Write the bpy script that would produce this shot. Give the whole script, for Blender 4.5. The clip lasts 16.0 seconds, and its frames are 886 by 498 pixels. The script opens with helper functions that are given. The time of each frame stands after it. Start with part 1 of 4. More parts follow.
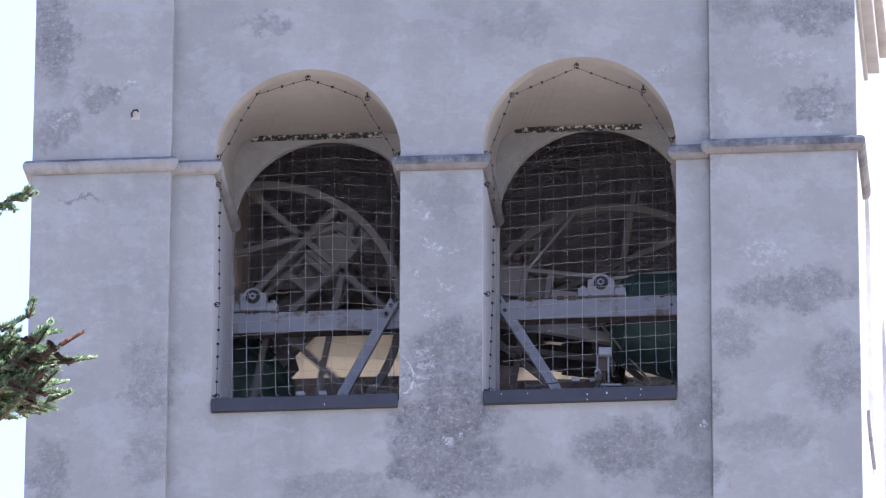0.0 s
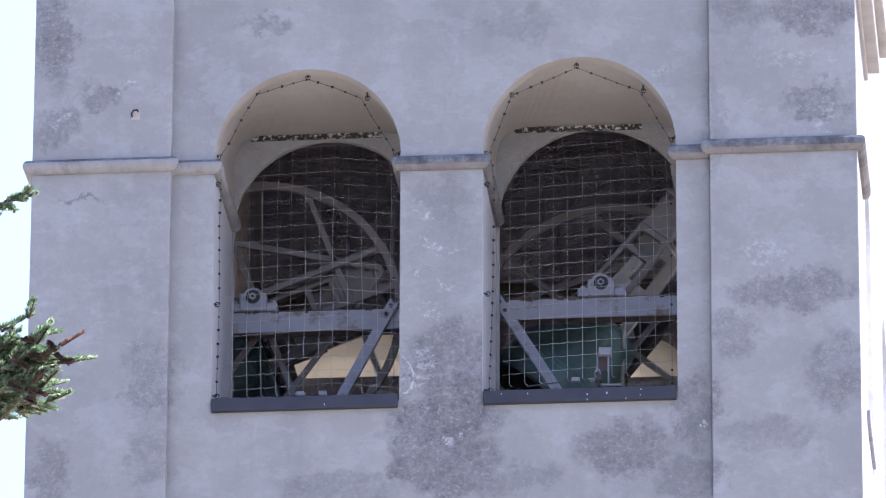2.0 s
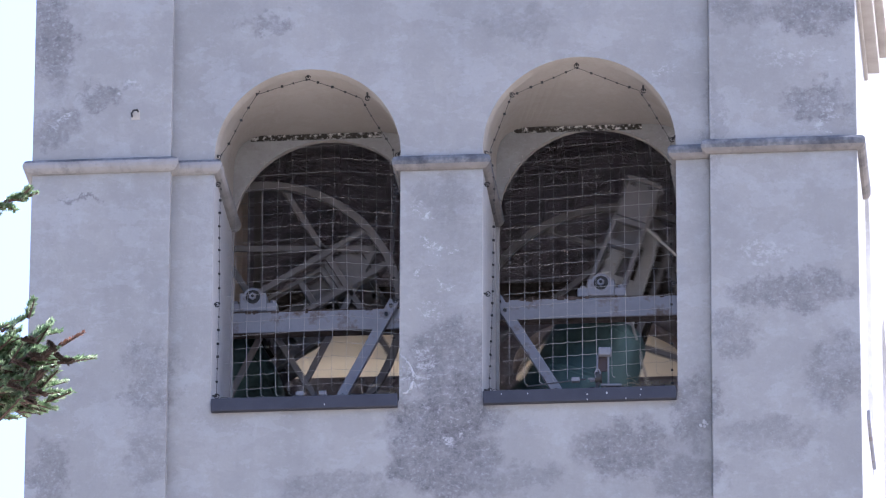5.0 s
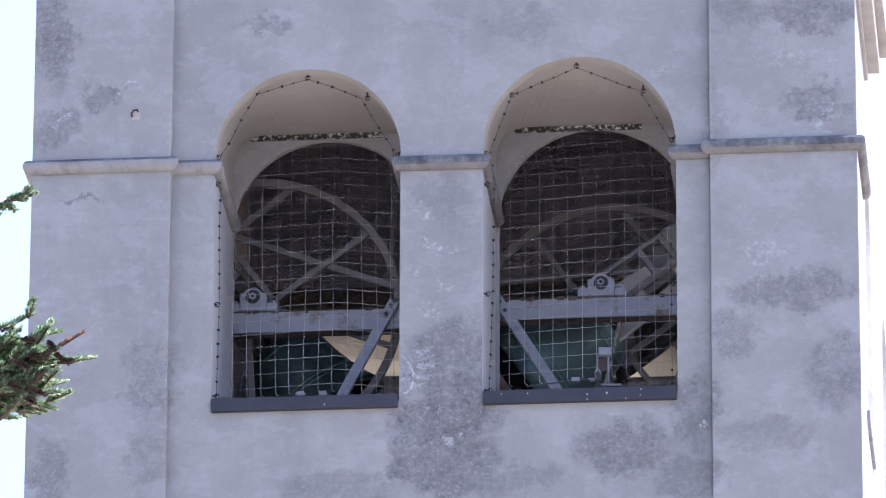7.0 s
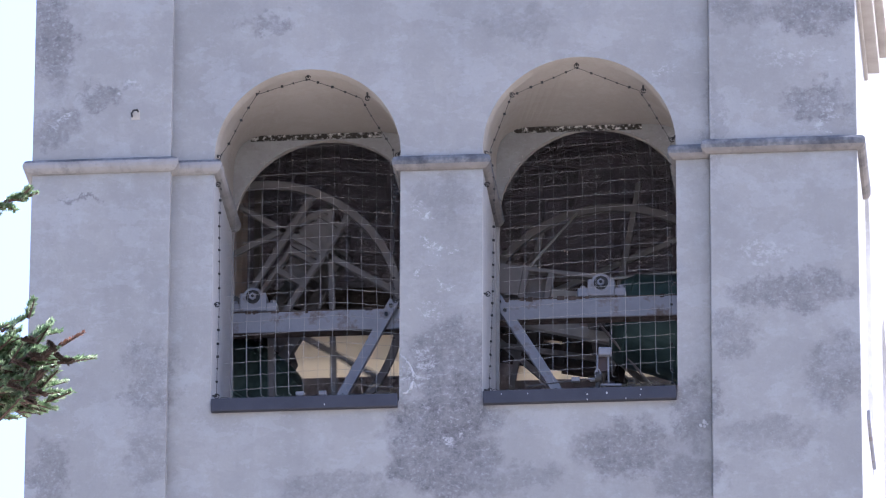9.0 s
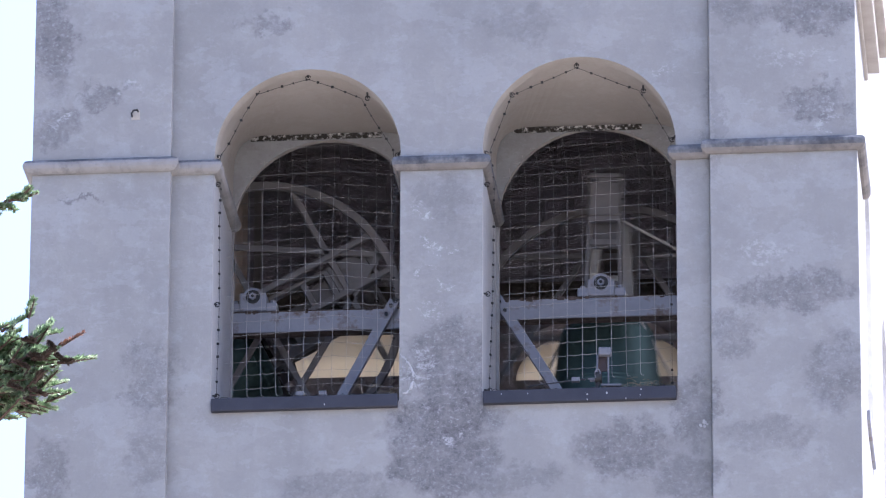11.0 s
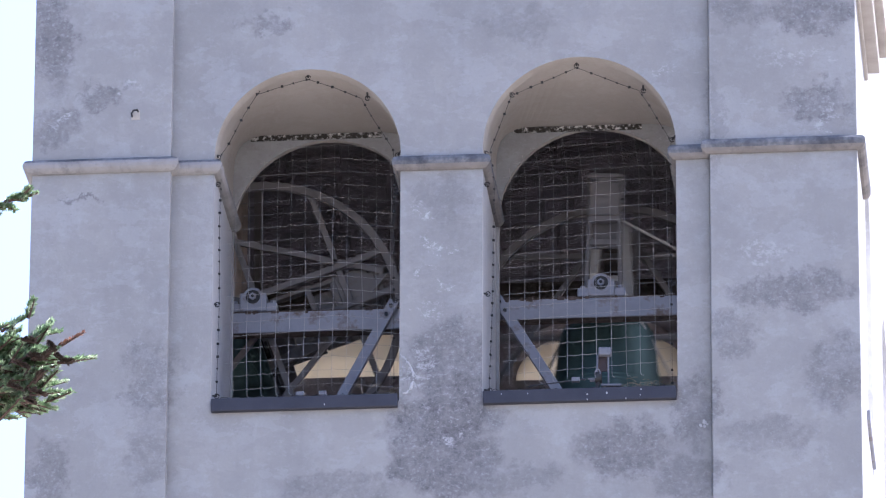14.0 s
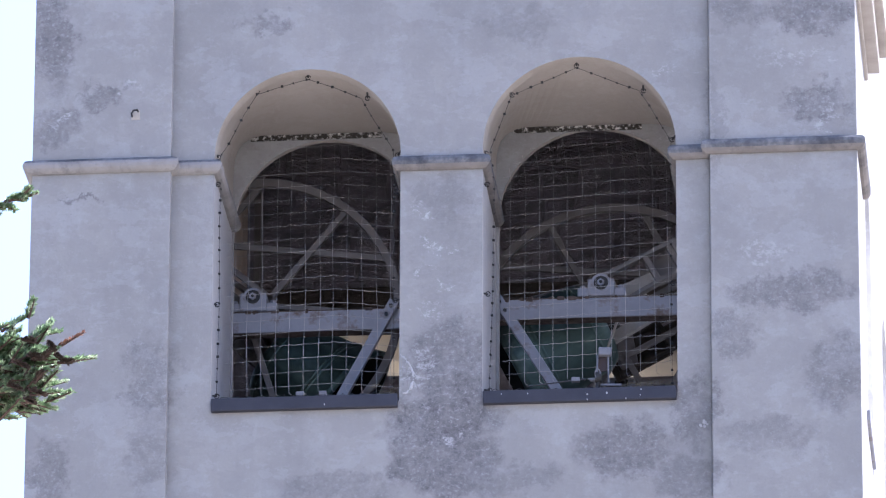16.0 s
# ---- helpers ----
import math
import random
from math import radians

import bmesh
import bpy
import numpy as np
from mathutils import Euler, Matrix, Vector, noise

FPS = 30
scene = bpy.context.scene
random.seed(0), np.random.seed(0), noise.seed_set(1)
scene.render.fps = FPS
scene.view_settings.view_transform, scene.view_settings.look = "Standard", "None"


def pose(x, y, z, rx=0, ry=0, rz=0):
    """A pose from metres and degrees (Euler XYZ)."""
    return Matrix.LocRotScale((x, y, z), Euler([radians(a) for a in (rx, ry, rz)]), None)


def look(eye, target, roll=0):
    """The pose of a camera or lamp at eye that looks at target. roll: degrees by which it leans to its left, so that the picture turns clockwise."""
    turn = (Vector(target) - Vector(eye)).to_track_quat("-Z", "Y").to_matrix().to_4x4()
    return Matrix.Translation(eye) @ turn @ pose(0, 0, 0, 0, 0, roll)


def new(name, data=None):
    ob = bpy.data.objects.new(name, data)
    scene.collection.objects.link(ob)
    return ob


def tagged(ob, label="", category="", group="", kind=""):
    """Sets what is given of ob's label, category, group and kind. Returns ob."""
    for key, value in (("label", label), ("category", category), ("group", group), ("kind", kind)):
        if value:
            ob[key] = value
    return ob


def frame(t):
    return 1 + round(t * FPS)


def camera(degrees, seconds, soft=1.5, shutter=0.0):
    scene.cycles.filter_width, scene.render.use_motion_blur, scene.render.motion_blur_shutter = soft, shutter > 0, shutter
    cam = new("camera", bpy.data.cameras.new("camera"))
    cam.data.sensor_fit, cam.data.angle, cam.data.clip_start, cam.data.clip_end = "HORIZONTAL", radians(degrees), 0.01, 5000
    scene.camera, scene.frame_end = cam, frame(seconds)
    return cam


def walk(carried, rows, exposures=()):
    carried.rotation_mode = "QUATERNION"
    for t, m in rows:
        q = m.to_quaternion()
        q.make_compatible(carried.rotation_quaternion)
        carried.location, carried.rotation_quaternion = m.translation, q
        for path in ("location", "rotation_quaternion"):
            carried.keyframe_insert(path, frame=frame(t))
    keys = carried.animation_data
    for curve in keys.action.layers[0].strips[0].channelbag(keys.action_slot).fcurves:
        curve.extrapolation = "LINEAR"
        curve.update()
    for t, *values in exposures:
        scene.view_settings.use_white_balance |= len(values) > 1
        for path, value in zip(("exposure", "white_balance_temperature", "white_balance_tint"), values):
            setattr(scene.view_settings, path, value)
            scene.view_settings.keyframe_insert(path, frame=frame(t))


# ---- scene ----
# ---------- camera: a long lens on a tripod, looking up at a bell tower ----------
ZC = 18.338            # height of the middle of the view on the facade
EYE = (3.999, -42.304, 1.6)
cam = camera(6.55, 16.0, soft=1.2, shutter=0.5)
STAND = look(EYE, (0.0, 0.0, ZC), 0.24)
walk(cam, [(0.0, STAND), (16.0, STAND)], exposures=[(0.0, 1.86, 5350, 20), (16.0, 1.86, 5350, 20)])

# ---------- light: clear day, the sun behind the tower and to its right ----------
SUN_ELEV, SUN_AZ = radians(50), radians(62)     # azimuth from +y towards +x
world = bpy.data.worlds.new("sky")
scene.world = world
world.use_nodes = True
sky = world.node_tree.nodes.new("ShaderNodeTexSky")
sky.sky_type, sky.sun_disc = "NISHITA", False
sky.sun_elevation, sky.sun_rotation = SUN_ELEV, SUN_AZ
sky.altitude, sky.dust_density = 300, 6.0
world.node_tree.links.new(sky.outputs[0], world.node_tree.nodes["Background"].inputs[0])
world.node_tree.nodes["Background"].inputs[1].default_value = 0.12
sun = new("sun", bpy.data.lights.new("sun", "SUN"))
sun.data.energy, sun.data.angle, sun.data.color = 3.6, radians(0.53), (1.0, 0.94, 0.85)
to_sun = Vector((math.sin(SUN_AZ) * math.cos(SUN_ELEV), math.cos(SUN_AZ) * math.cos(SUN_ELEV), math.sin(SUN_ELEV)))
sun.matrix_world = look(to_sun * 60, (0, 0, 0))


# ---------- materials ----------
def material(name, ramp, scale=3.0, detail=8.0, rough=0.85, metal=0.0, bump=0.2, bump_scale=40.0, bump_dist=0.01,
             second=None, second_scale=0.8, second_range=(0.45, 0.65), spec=0.3, per_object=0.0, streak=1.0):
    """ramp: two or three colours mixed by a fine noise; second: a stain colour laid over by a larger noise."""
    m = bpy.data.materials.new(name)
    m.use_nodes = True
    n, l = m.node_tree.nodes, m.node_tree.links
    b = n["Principled BSDF"]
    b.inputs["Roughness"].default_value, b.inputs["Metallic"].default_value = rough, metal
    b.inputs["Specular IOR Level"].default_value = spec
    co = n.new("ShaderNodeTexCoord")
    mp = n.new("ShaderNodeMapping")
    mp.inputs["Scale"].default_value = (1, 1, streak)
    l.new(co.outputs["Object"], mp.inputs["Vector"])
    t = n.new("ShaderNodeTexNoise")
    t.inputs["Scale"].default_value, t.inputs["Detail"].default_value, t.inputs["Roughness"].default_value = scale, detail, 0.6
    l.new(mp.outputs[0], t.inputs["Vector"])
    r = n.new("ShaderNodeValToRGB")
    r.color_ramp.elements[0].position, r.color_ramp.elements[1].position = 0.3, 0.7
    r.color_ramp.elements[0].color, r.color_ramp.elements[1].color = (*ramp[0], 1), (*ramp[-1], 1)
    if len(ramp) > 2:
        r.color_ramp.elements.new(0.5).color = (*ramp[1], 1)
    l.new(t.outputs["Fac"], r.inputs[0])
    out = r.outputs[0]
    if second:
        t2 = n.new("ShaderNodeTexNoise")
        t2.inputs["Scale"].default_value, t2.inputs["Detail"].default_value, t2.inputs["Roughness"].default_value = second_scale, 9, 0.68
        l.new(mp.outputs[0], t2.inputs["Vector"])
        mr = n.new("ShaderNodeMapRange")
        mr.inputs[1].default_value, mr.inputs[2].default_value = second_range
        l.new(t2.outputs["Fac"], mr.inputs[0])
        mx = n.new("ShaderNodeMix")
        mx.data_type = "RGBA"
        l.new(mr.outputs[0], mx.inputs[0])
        l.new(out, mx.inputs[6])
        mx.inputs[7].default_value = (*second, 1)
        out = mx.outputs[2]
    if per_object:
        oi = n.new("ShaderNodeObjectInfo")
        hv = n.new("ShaderNodeHueSaturation")
        mr2 = n.new("ShaderNodeMapRange")
        mr2.inputs[3].default_value, mr2.inputs[4].default_value = 1 - per_object, 1 + per_object
        l.new(oi.outputs["Random"], mr2.inputs[0])
        l.new(mr2.outputs[0], hv.inputs["Value"])
        l.new(out, hv.inputs["Color"])
        out = hv.outputs[0]
    l.new(out, b.inputs["Base Color"])
    if bump:
        t3 = n.new("ShaderNodeTexNoise")
        t3.inputs["Scale"].default_value, t3.inputs["Detail"].default_value = bump_scale, 6
        l.new(co.outputs["Object"], t3.inputs["Vector"])
        bp = n.new("ShaderNodeBump")
        bp.inputs["Strength"].default_value, bp.inputs["Distance"].default_value = bump, bump_dist
        l.new(t3.outputs["Fac"], bp.inputs["Height"])
        l.new(bp.outputs[0], b.inputs["Normal"])
    return m


STAINS = [  # x, height, half width, half height, strength
    (0.03, -0.72, 0.26, 0.34, 0.85), (0.0, -1.07, 0.36, 0.22, 1.0), (0.16, -0.92, 0.18, 0.28, 0.9), (-0.10, -1.28, 0.24, 0.26, 0.9), (0.08, -1.36, 0.26, 0.24, 0.9), (1.07, -1.30, 0.32, 0.20, 0.8), (0.45, -1.46, 0.25, 0.12, 0.5),
    (1.48, -1.05, 0.13, 0.25, 0.7), (2.20, 0.83, 0.20, 0.14, 0.8), (2.05, -0.36, 0.40, 0.12, 0.7), (2.30, -0.88, 0.20, 0.22, 0.6), (2.18, 1.40, 0.36, 0.12, 0.7), (1.72, 1.46, 0.14, 0.16, 0.5),
    (-2.34, 1.38, 0.14, 0.34, 0.8), (-2.32, 0.82, 0.16, 0.14, 0.6), (-2.05, 1.02, 0.14, 0.07, 0.7), (-1.73, -0.80, 0.16, 0.30, 0.6), (-1.06, 1.48, 0.14, 0.07, 0.6), (-2.18, 0.33, 0.10, 0.025, 0.8),
    (-0.60, -1.50, 0.35, 0.12, 0.5), (1.45, -1.48, 0.2, 0.15, 0.6), (1.95, -1.25, 0.3, 0.12, 0.4), (1.72, -0.62, 0.16, 0.14, 0.5), (0.05, 0.30, 0.16, 0.14, 0.4), (-2.30, -1.40, 0.14, 0.25, 0.6), (1.60, 0.72, 0.05, 0.4, 0.4), (0.45, 1.42, 0.3, 0.1, 0.35),
    (0.02, -0.10, 0.20, 0.36, 0.28), (0.10, 0.22, 0.10, 0.16, 0.3), (-0.12, 0.38, 0.08, 0.10, 0.3),
    (-1.76, -0.88, 0.13, 0.15, 0.45), (-1.72, -1.28, 0.12, 0.26, 0.4), (-2.39, -1.45, 0.06, 0.2, 0.5),
]


SCRAPES = [(-0.108, 0.226, 0.05, 0.018, 1.0), (-0.046, 0.03, 0.08, 0.02, 1.0), (0.005, -0.216, 0.06, 0.022, 1.0), (-0.132, -0.135, 0.05, 0.016, 0.8), (0.045, -0.03, 0.04, 0.014, 0.8),
           (-0.081, -0.36, 0.10, 0.012, 0.8), (-0.165, 0.30, 0.05, 0.03, 0.6), (-0.14, -0.74, 0.07, 0.14, 0.7), (0.02, -1.20, 0.12, 0.02, 0.8), (-2.28, 0.86, 0.08, 0.03, 0.9), (-1.92, 1.06, 0.07, 0.03, 0.7),
           (1.30, 1.10, 0.08, 0.012, 0.8), (1.9, -0.12, 0.18, 0.05, 0.5), (2.1, 1.12, 0.2, 0.03, 0.5), (2.28, 0.72, 0.03, 0.12, 0.7)]


def plaster(name, pale, mid, dark, stains):
    m = bpy.data.materials.new(name)
    m.use_nodes = True
    n, l = m.node_tree.nodes, m.node_tree.links
    b = n["Principled BSDF"]
    b.inputs["Roughness"].default_value, b.inputs["Specular IOR Level"].default_value = 0.95, 0.1
    co = n.new("ShaderNodeTexCoord").outputs["Object"]

    def tex(scale, detail, rough=0.6, vec=co):
        t = n.new("ShaderNodeTexNoise")
        t.inputs["Scale"].default_value, t.inputs["Detail"].default_value, t.inputs["Roughness"].default_value = scale, detail, rough
        l.new(vec, t.inputs["Vector"])
        return t

    def ranged(src, lo, hi, a=0.0, z=1.0):
        r = n.new("ShaderNodeMapRange")
        for i, v in ((1, lo), (2, hi), (3, a), (4, z)):
            r.inputs[i].default_value = v
        l.new(src, r.inputs[0])
        return r.outputs[0]

    def maths(op, a, c):
        q = n.new("ShaderNodeMath")
        q.operation = op
        for i, v in enumerate((a, c)):
            if isinstance(v, (int, float)):
                q.inputs[i].default_value = v
            else:
                l.new(v, q.inputs[i])
        return q.outputs[0]

    def mixed(fac, c1, c2):
        q = n.new("ShaderNodeMix")
        q.data_type = "RGBA"
        l.new(fac, q.inputs[0])
        for i, v in ((6, c1), (7, c2)):
            if isinstance(v, tuple):
                q.inputs[i].default_value = (*v, 1)
            else:
                l.new(v, q.inputs[i])
        return q.outputs[2]

    # trowel clouds, washed streaks, pale lime bloom
    col = mixed(ranged(tex(1.3, 9, 0.66).outputs["Fac"], 0.34, 0.56, 0.25, 1.0), dark, mid)
    col = mixed(ranged(tex(4.5, 10, 0.72).outputs["Fac"], 0.50, 0.72, 0, 0.6), col, pale)
    mp = n.new("ShaderNodeMapping")
    mp.inputs["Scale"].default_value = (7, 7, 0.9)
    l.new(co, mp.inputs["Vector"])
    col = mixed(ranged(tex(1.0, 5, 0.6, mp.outputs[0]).outputs["Fac"], 0.52, 0.78, 0, 0.35), col, dark)
    mq = n.new("ShaderNodeMapping")
    mq.inputs["Scale"].default_value = (2.2, 2.2, 9)
    l.new(co, mq.inputs["Vector"])
    col = mixed(ranged(tex(2.2, 8, 0.75, mq.outputs[0]).outputs["Fac"], 0.60, 0.70, 0, 0.6), col, pale)
    speck = tex(42, 4, 0.75).outputs["Fac"]
    scratch = tex(17, 12, 0.85).outputs["Fac"]
    col = mixed(ranged(scratch, 0.53, 0.60, 0, 0.36), col, pale)
    col = mixed(ranged(scratch, 0.38, 0.46, 0.22, 0.0), col, dark)
    col = mixed(ranged(tex(11, 6, 0.7).outputs["Fac"], 0.58, 0.72, 0, 0.22), col, dark)
    # thin coats that have come off in flakes, with crisp ragged edges
    flat = n.new("ShaderNodeMapping")
    flat.inputs["Scale"].default_value = (1, 1, 1.7)
    l.new(co, flat.inputs["Vector"])
    coat = tex(2.6, 12, 0.62, flat.outputs[0]).outputs["Fac"]
    col = mixed(ranged(coat, 0.537, 0.552, 0, 0.42), col, tuple(a * 0.5 + c * 0.5 for a, c in zip(mid, dark)))
    col = mixed(ranged(coat, 0.435, 0.452, 0.28, 0), col, pale)
    if stains:
        warp = n.new("ShaderNodeVectorMath")
        warp.operation = "MULTIPLY_ADD"
        l.new(tex(5, 10, 0.74).outputs["Color"], warp.inputs[0])
        warp.inputs[1].default_value = (0.56, 0, 0.56)
        sh = n.new("ShaderNodeVectorMath")
        sh.operation = "SUBTRACT"
        l.new(co, sh.inputs[0])
        sh.inputs[1].default_value = (0.28, 0, 0.28)
        l.new(sh.outputs[0], warp.inputs[2])

        def patches(rows):
            total = None
            for x, z, rx, rz, k in rows:
                v = n.new("ShaderNodeVectorMath")
                v.operation = "MULTIPLY_ADD"
                l.new(warp.outputs[0], v.inputs[0])
                v.inputs[1].default_value = (1 / rx, 0, 1 / rz)
                v.inputs[2].default_value = (-x / rx, 0, -(ZC + z) / rz)
                ln = n.new("ShaderNodeVectorMath")
                ln.operation = "LENGTH"
                l.new(v.outputs[0], ln.inputs[0])
                f = ranged(ln.outputs["Value"], 0.72, 1.12, k, 0.0)
                total = f if total is None else maths("MAXIMUM", total, f)
            return total

        total = patches(stains)
        grain = ranged(tex(30, 9, 0.85).outputs["Fac"], 0.43, 0.57)
        blot = ranged(tex(9, 7, 0.75).outputs["Fac"], 0.38, 0.60)
        both = maths("MULTIPLY", maths("ADD", maths("MULTIPLY", grain, 0.35), 0.6), maths("ADD", maths("MULTIPLY", blot, 0.5), 0.5))
        col = mixed(maths("MULTIPLY", total, both), col, (0.092, 0.088, 0.097))
        col = mixed(maths("MULTIPLY", total, ranged(tex(34, 5, 0.8).outputs["Fac"], 0.58, 0.66, 0, 0.7)), col, pale)
        fl = n.new("ShaderNodeMapping")
        fl.inputs["Scale"].default_value = (1, 1, 1.5)
        l.new(co, fl.inputs["Vector"])
        col = mixed(maths("MULTIPLY", total, ranged(tex(27, 9, 0.85, fl.outputs[0]).outputs["Fac"], 0.535, 0.60, 0, 0.55)), col, (0.43, 0.435, 0.455))
        col = mixed(maths("MULTIPLY", patches(SCRAPES), ranged(tex(16, 9, 0.85, fl.outputs[0]).outputs["Fac"], 0.49, 0.56, 0, 0.9)), col, (0.48, 0.485, 0.50))
    col = mixed(ranged(speck, 0.34, 0.44, 0.3, 0.0), col, dark)
    col = mixed(ranged(speck, 0.60, 0.70, 0.0, 0.3), col, pale)
    l.new(col, b.inputs["Base Color"])
    bp = n.new("ShaderNodeBump")
    bp.inputs["Strength"].default_value, bp.inputs["Distance"].default_value = 0.45, 0.008
    l.new(tex(28, 7, 0.65).outputs["Fac"], bp.inputs["Height"])
    l.new(bp.outputs[0], b.inputs["Normal"])
    return m


PLASTER = plaster("weathered_plaster", (0.372, 0.380, 0.392), (0.312, 0.308, 0.302), (0.232, 0.230, 0.232), STAINS)
PLASTERPALE = plaster("pale_filler", (0.48, 0.48, 0.495), (0.43, 0.43, 0.445), (0.34, 0.335, 0.345), ())
# lighter beige copy of the plaster: bounced light is put into the colour
REVEAL = plaster("lightened_beige_plaster", (0.46, 0.43, 0.39), (0.42, 0.385, 0.34), (0.36, 0.325, 0.285), ())
# wall plaster lightened for the jambs; the light on them is in the colour
JAMB = plaster("lightened_jamb_plaster", (0.50, 0.495, 0.50), (0.455, 0.445, 0.445), (0.39, 0.38, 0.38), ())
FITTING = material("dull_grey_fitting", [(0.09, 0.095, 0.115), (0.14, 0.145, 0.17)], scale=14, bump=0.1, rough=0.6)
MOULD = material("weathered_moulding", [(0.245, 0.235, 0.228), (0.32, 0.308, 0.30)], scale=9, second=(0.15, 0.146, 0.15), second_scale=5,
                 second_range=(0.52, 0.70), bump=0.5, bump_scale=60, bump_dist=0.006, rough=0.95, spec=0.1)
DARKMOULD = material("grimy_moulding", [(0.17, 0.158, 0.15), (0.245, 0.23, 0.22)], scale=9, second=(0.115, 0.11, 0.112), second_scale=5,
                     second_range=(0.50, 0.68), bump=0.5, bump_scale=60, bump_dist=0.006, rough=0.95, spec=0.1)
LICHEN = material("lichen_grown_plaster", [(0.095, 0.10, 0.112), (0.15, 0.152, 0.162), (0.23, 0.23, 0.235)], scale=22, second=(0.07, 0.072, 0.08), second_scale=5,
                  second_range=(0.46, 0.66), bump=0.6, bump_scale=60, bump_dist=0.006, rough=0.95, spec=0.1)
SILL = material("grey_painted_sheet", [(0.028, 0.029, 0.040), (0.042, 0.043, 0.057)], scale=6, bump=0.1, rough=0.5,
                second=(0.45, 0.45, 0.46), second_scale=24, second_range=(0.70, 0.73))
FLAKE = material("flaking_paint", [(0.03, 0.028, 0.025), (0.05, 0.045, 0.04), (0.85, 0.83, 0.78)], scale=40, detail=5, bump=0.6, bump_scale=60)
STEEL = material("grey_painted_steel", [(0.22, 0.23, 0.27), (0.31, 0.32, 0.365)], scale=6, second=(0.15, 0.11, 0.09), second_scale=6,
                 second_range=(0.54, 0.68), bump=0.15, rough=0.5, metal=0.0)
RUST = material("rusty_edge", [(0.055, 0.042, 0.038), (0.14, 0.11, 0.095)], scale=20, bump=0.4, rough=0.9)
WHEEL = material("grey_wheel_paint", [(0.142, 0.133, 0.130), (0.20, 0.188, 0.184)], scale=6, second=(0.15, 0.10, 0.08), second_scale=5,
                 second_range=(0.6, 0.75), bump=0.15, rough=0.6)
# light grey yoke parts, with light from the side opening put into the colour
PALE = material("side_lit_yoke_grey", [(0.34, 0.325, 0.305), (0.44, 0.425, 0.395)], scale=6, second=(0.2, 0.15, 0.11), second_scale=6,
                second_range=(0.6, 0.75), bump=0.2, rough=0.55)
REARSTEEL = material("shaded_rear_steel", [(0.05, 0.042, 0.038), (0.095, 0.08, 0.07)], scale=8, bump=0.2, rough=0.75)
DARKSTEEL = material("dark_steel", [(0.03, 0.03, 0.033), (0.06, 0.058, 0.055)], scale=10, bump=0.1, rough=0.4, metal=0.6)
BRONZE = material("green_patina", [(0.046, 0.078, 0.077), (0.072, 0.122, 0.116), (0.15, 0.225, 0.208)], scale=3.5, streak=0.35, second=(0.03, 0.048, 0.05),
                  second_scale=2.5, second_range=(0.52, 0.75), bump=0.12, bump_scale=25, rough=0.56, metal=0.55, spec=0.5)
# bell inside coloured near black, so that the mouth reads dark
BELLIN = material("near_black_bell_inside", [(0.012, 0.013, 0.012), (0.025, 0.026, 0.024)], scale=4, bump=0.1, rough=0.7)
STONE = material("brown_rubble", [(0.225, 0.205, 0.222), (0.275, 0.25, 0.265), (0.34, 0.308, 0.315)], scale=5, second=(0.19, 0.174, 0.188), second_scale=1.5, per_object=0.08,
                 bump=0.8, bump_scale=18, bump_dist=0.02, rough=0.95)
WIRE = material("galvanised_wire", [(0.36, 0.35, 0.335), (0.45, 0.435, 0.42)], scale=40, bump=0.0, rough=0.6)
SEAL = material("greased_seal", [(0.025, 0.024, 0.024), (0.05, 0.048, 0.046)], scale=20, bump=0.0, rough=0.5)
BLACK = material("black_fitting", [(0.02, 0.02, 0.022), (0.04, 0.04, 0.042)], scale=30, bump=0.0, rough=0.6)
CABLE = material("dark_cable", [(0.05, 0.05, 0.055), (0.07, 0.07, 0.075)], scale=30, bump=0.0, rough=0.7)
GREYPL = material("dull_plastic", [(0.13, 0.13, 0.145), (0.19, 0.19, 0.205)], scale=20, bump=0.0, rough=0.6)
LIGHTFIT = material("pale_grey_fitting", [(0.12, 0.125, 0.142), (0.165, 0.17, 0.19)], scale=14, bump=0.1, rough=0.5)
BROWNFIT = material("brown_fitting", [(0.035, 0.024, 0.024), (0.06, 0.042, 0.04)], scale=14, bump=0.1, rough=0.6)
WHITEPL = material("white_plastic", [(0.62, 0.62, 0.63), (0.74, 0.74, 0.74)], scale=20, bump=0.0, rough=0.5)
BARK = material("spruce_bark", [(0.06, 0.04, 0.03), (0.14, 0.10, 0.075)], scale=14, bump=0.6, rough=0.95)
TWIG = material("brown_twig", [(0.055, 0.035, 0.03), (0.11, 0.07, 0.055)], scale=30, bump=0.2, rough=0.9)
# the palest needle tone is sunlight on the tips, put into the colour
NEEDLE = material("spruce_needles", [(0.06, 0.115, 0.055), (0.20, 0.29, 0.14), (0.60, 0.64, 0.46)], scale=26, bump=0.0, rough=0.35, spec=0.8)
DRYNEEDLE = material("dry_needles", [(0.12, 0.06, 0.04), (0.36, 0.18, 0.12)], scale=12, bump=0.0, rough=0.6)
# the ground is out of view; kept pale to bounce light up into the arches
GROUNDM = material("dry_grass_ground", [(0.22, 0.20, 0.15), (0.34, 0.30, 0.24)], scale=0.8, second=(0.42, 0.38, 0.32), second_scale=0.08,
                   bump=0.5, bump_scale=8, bump_dist=0.03)
ROOFM = material("red_roof_tile", [(0.22, 0.10, 0.07), (0.32, 0.15, 0.10)], scale=6, bump=0.4)
CORNICE = material("pale_lime_cornice", [(0.29, 0.265, 0.24), (0.39, 0.36, 0.33)], scale=5, bump=0.3)

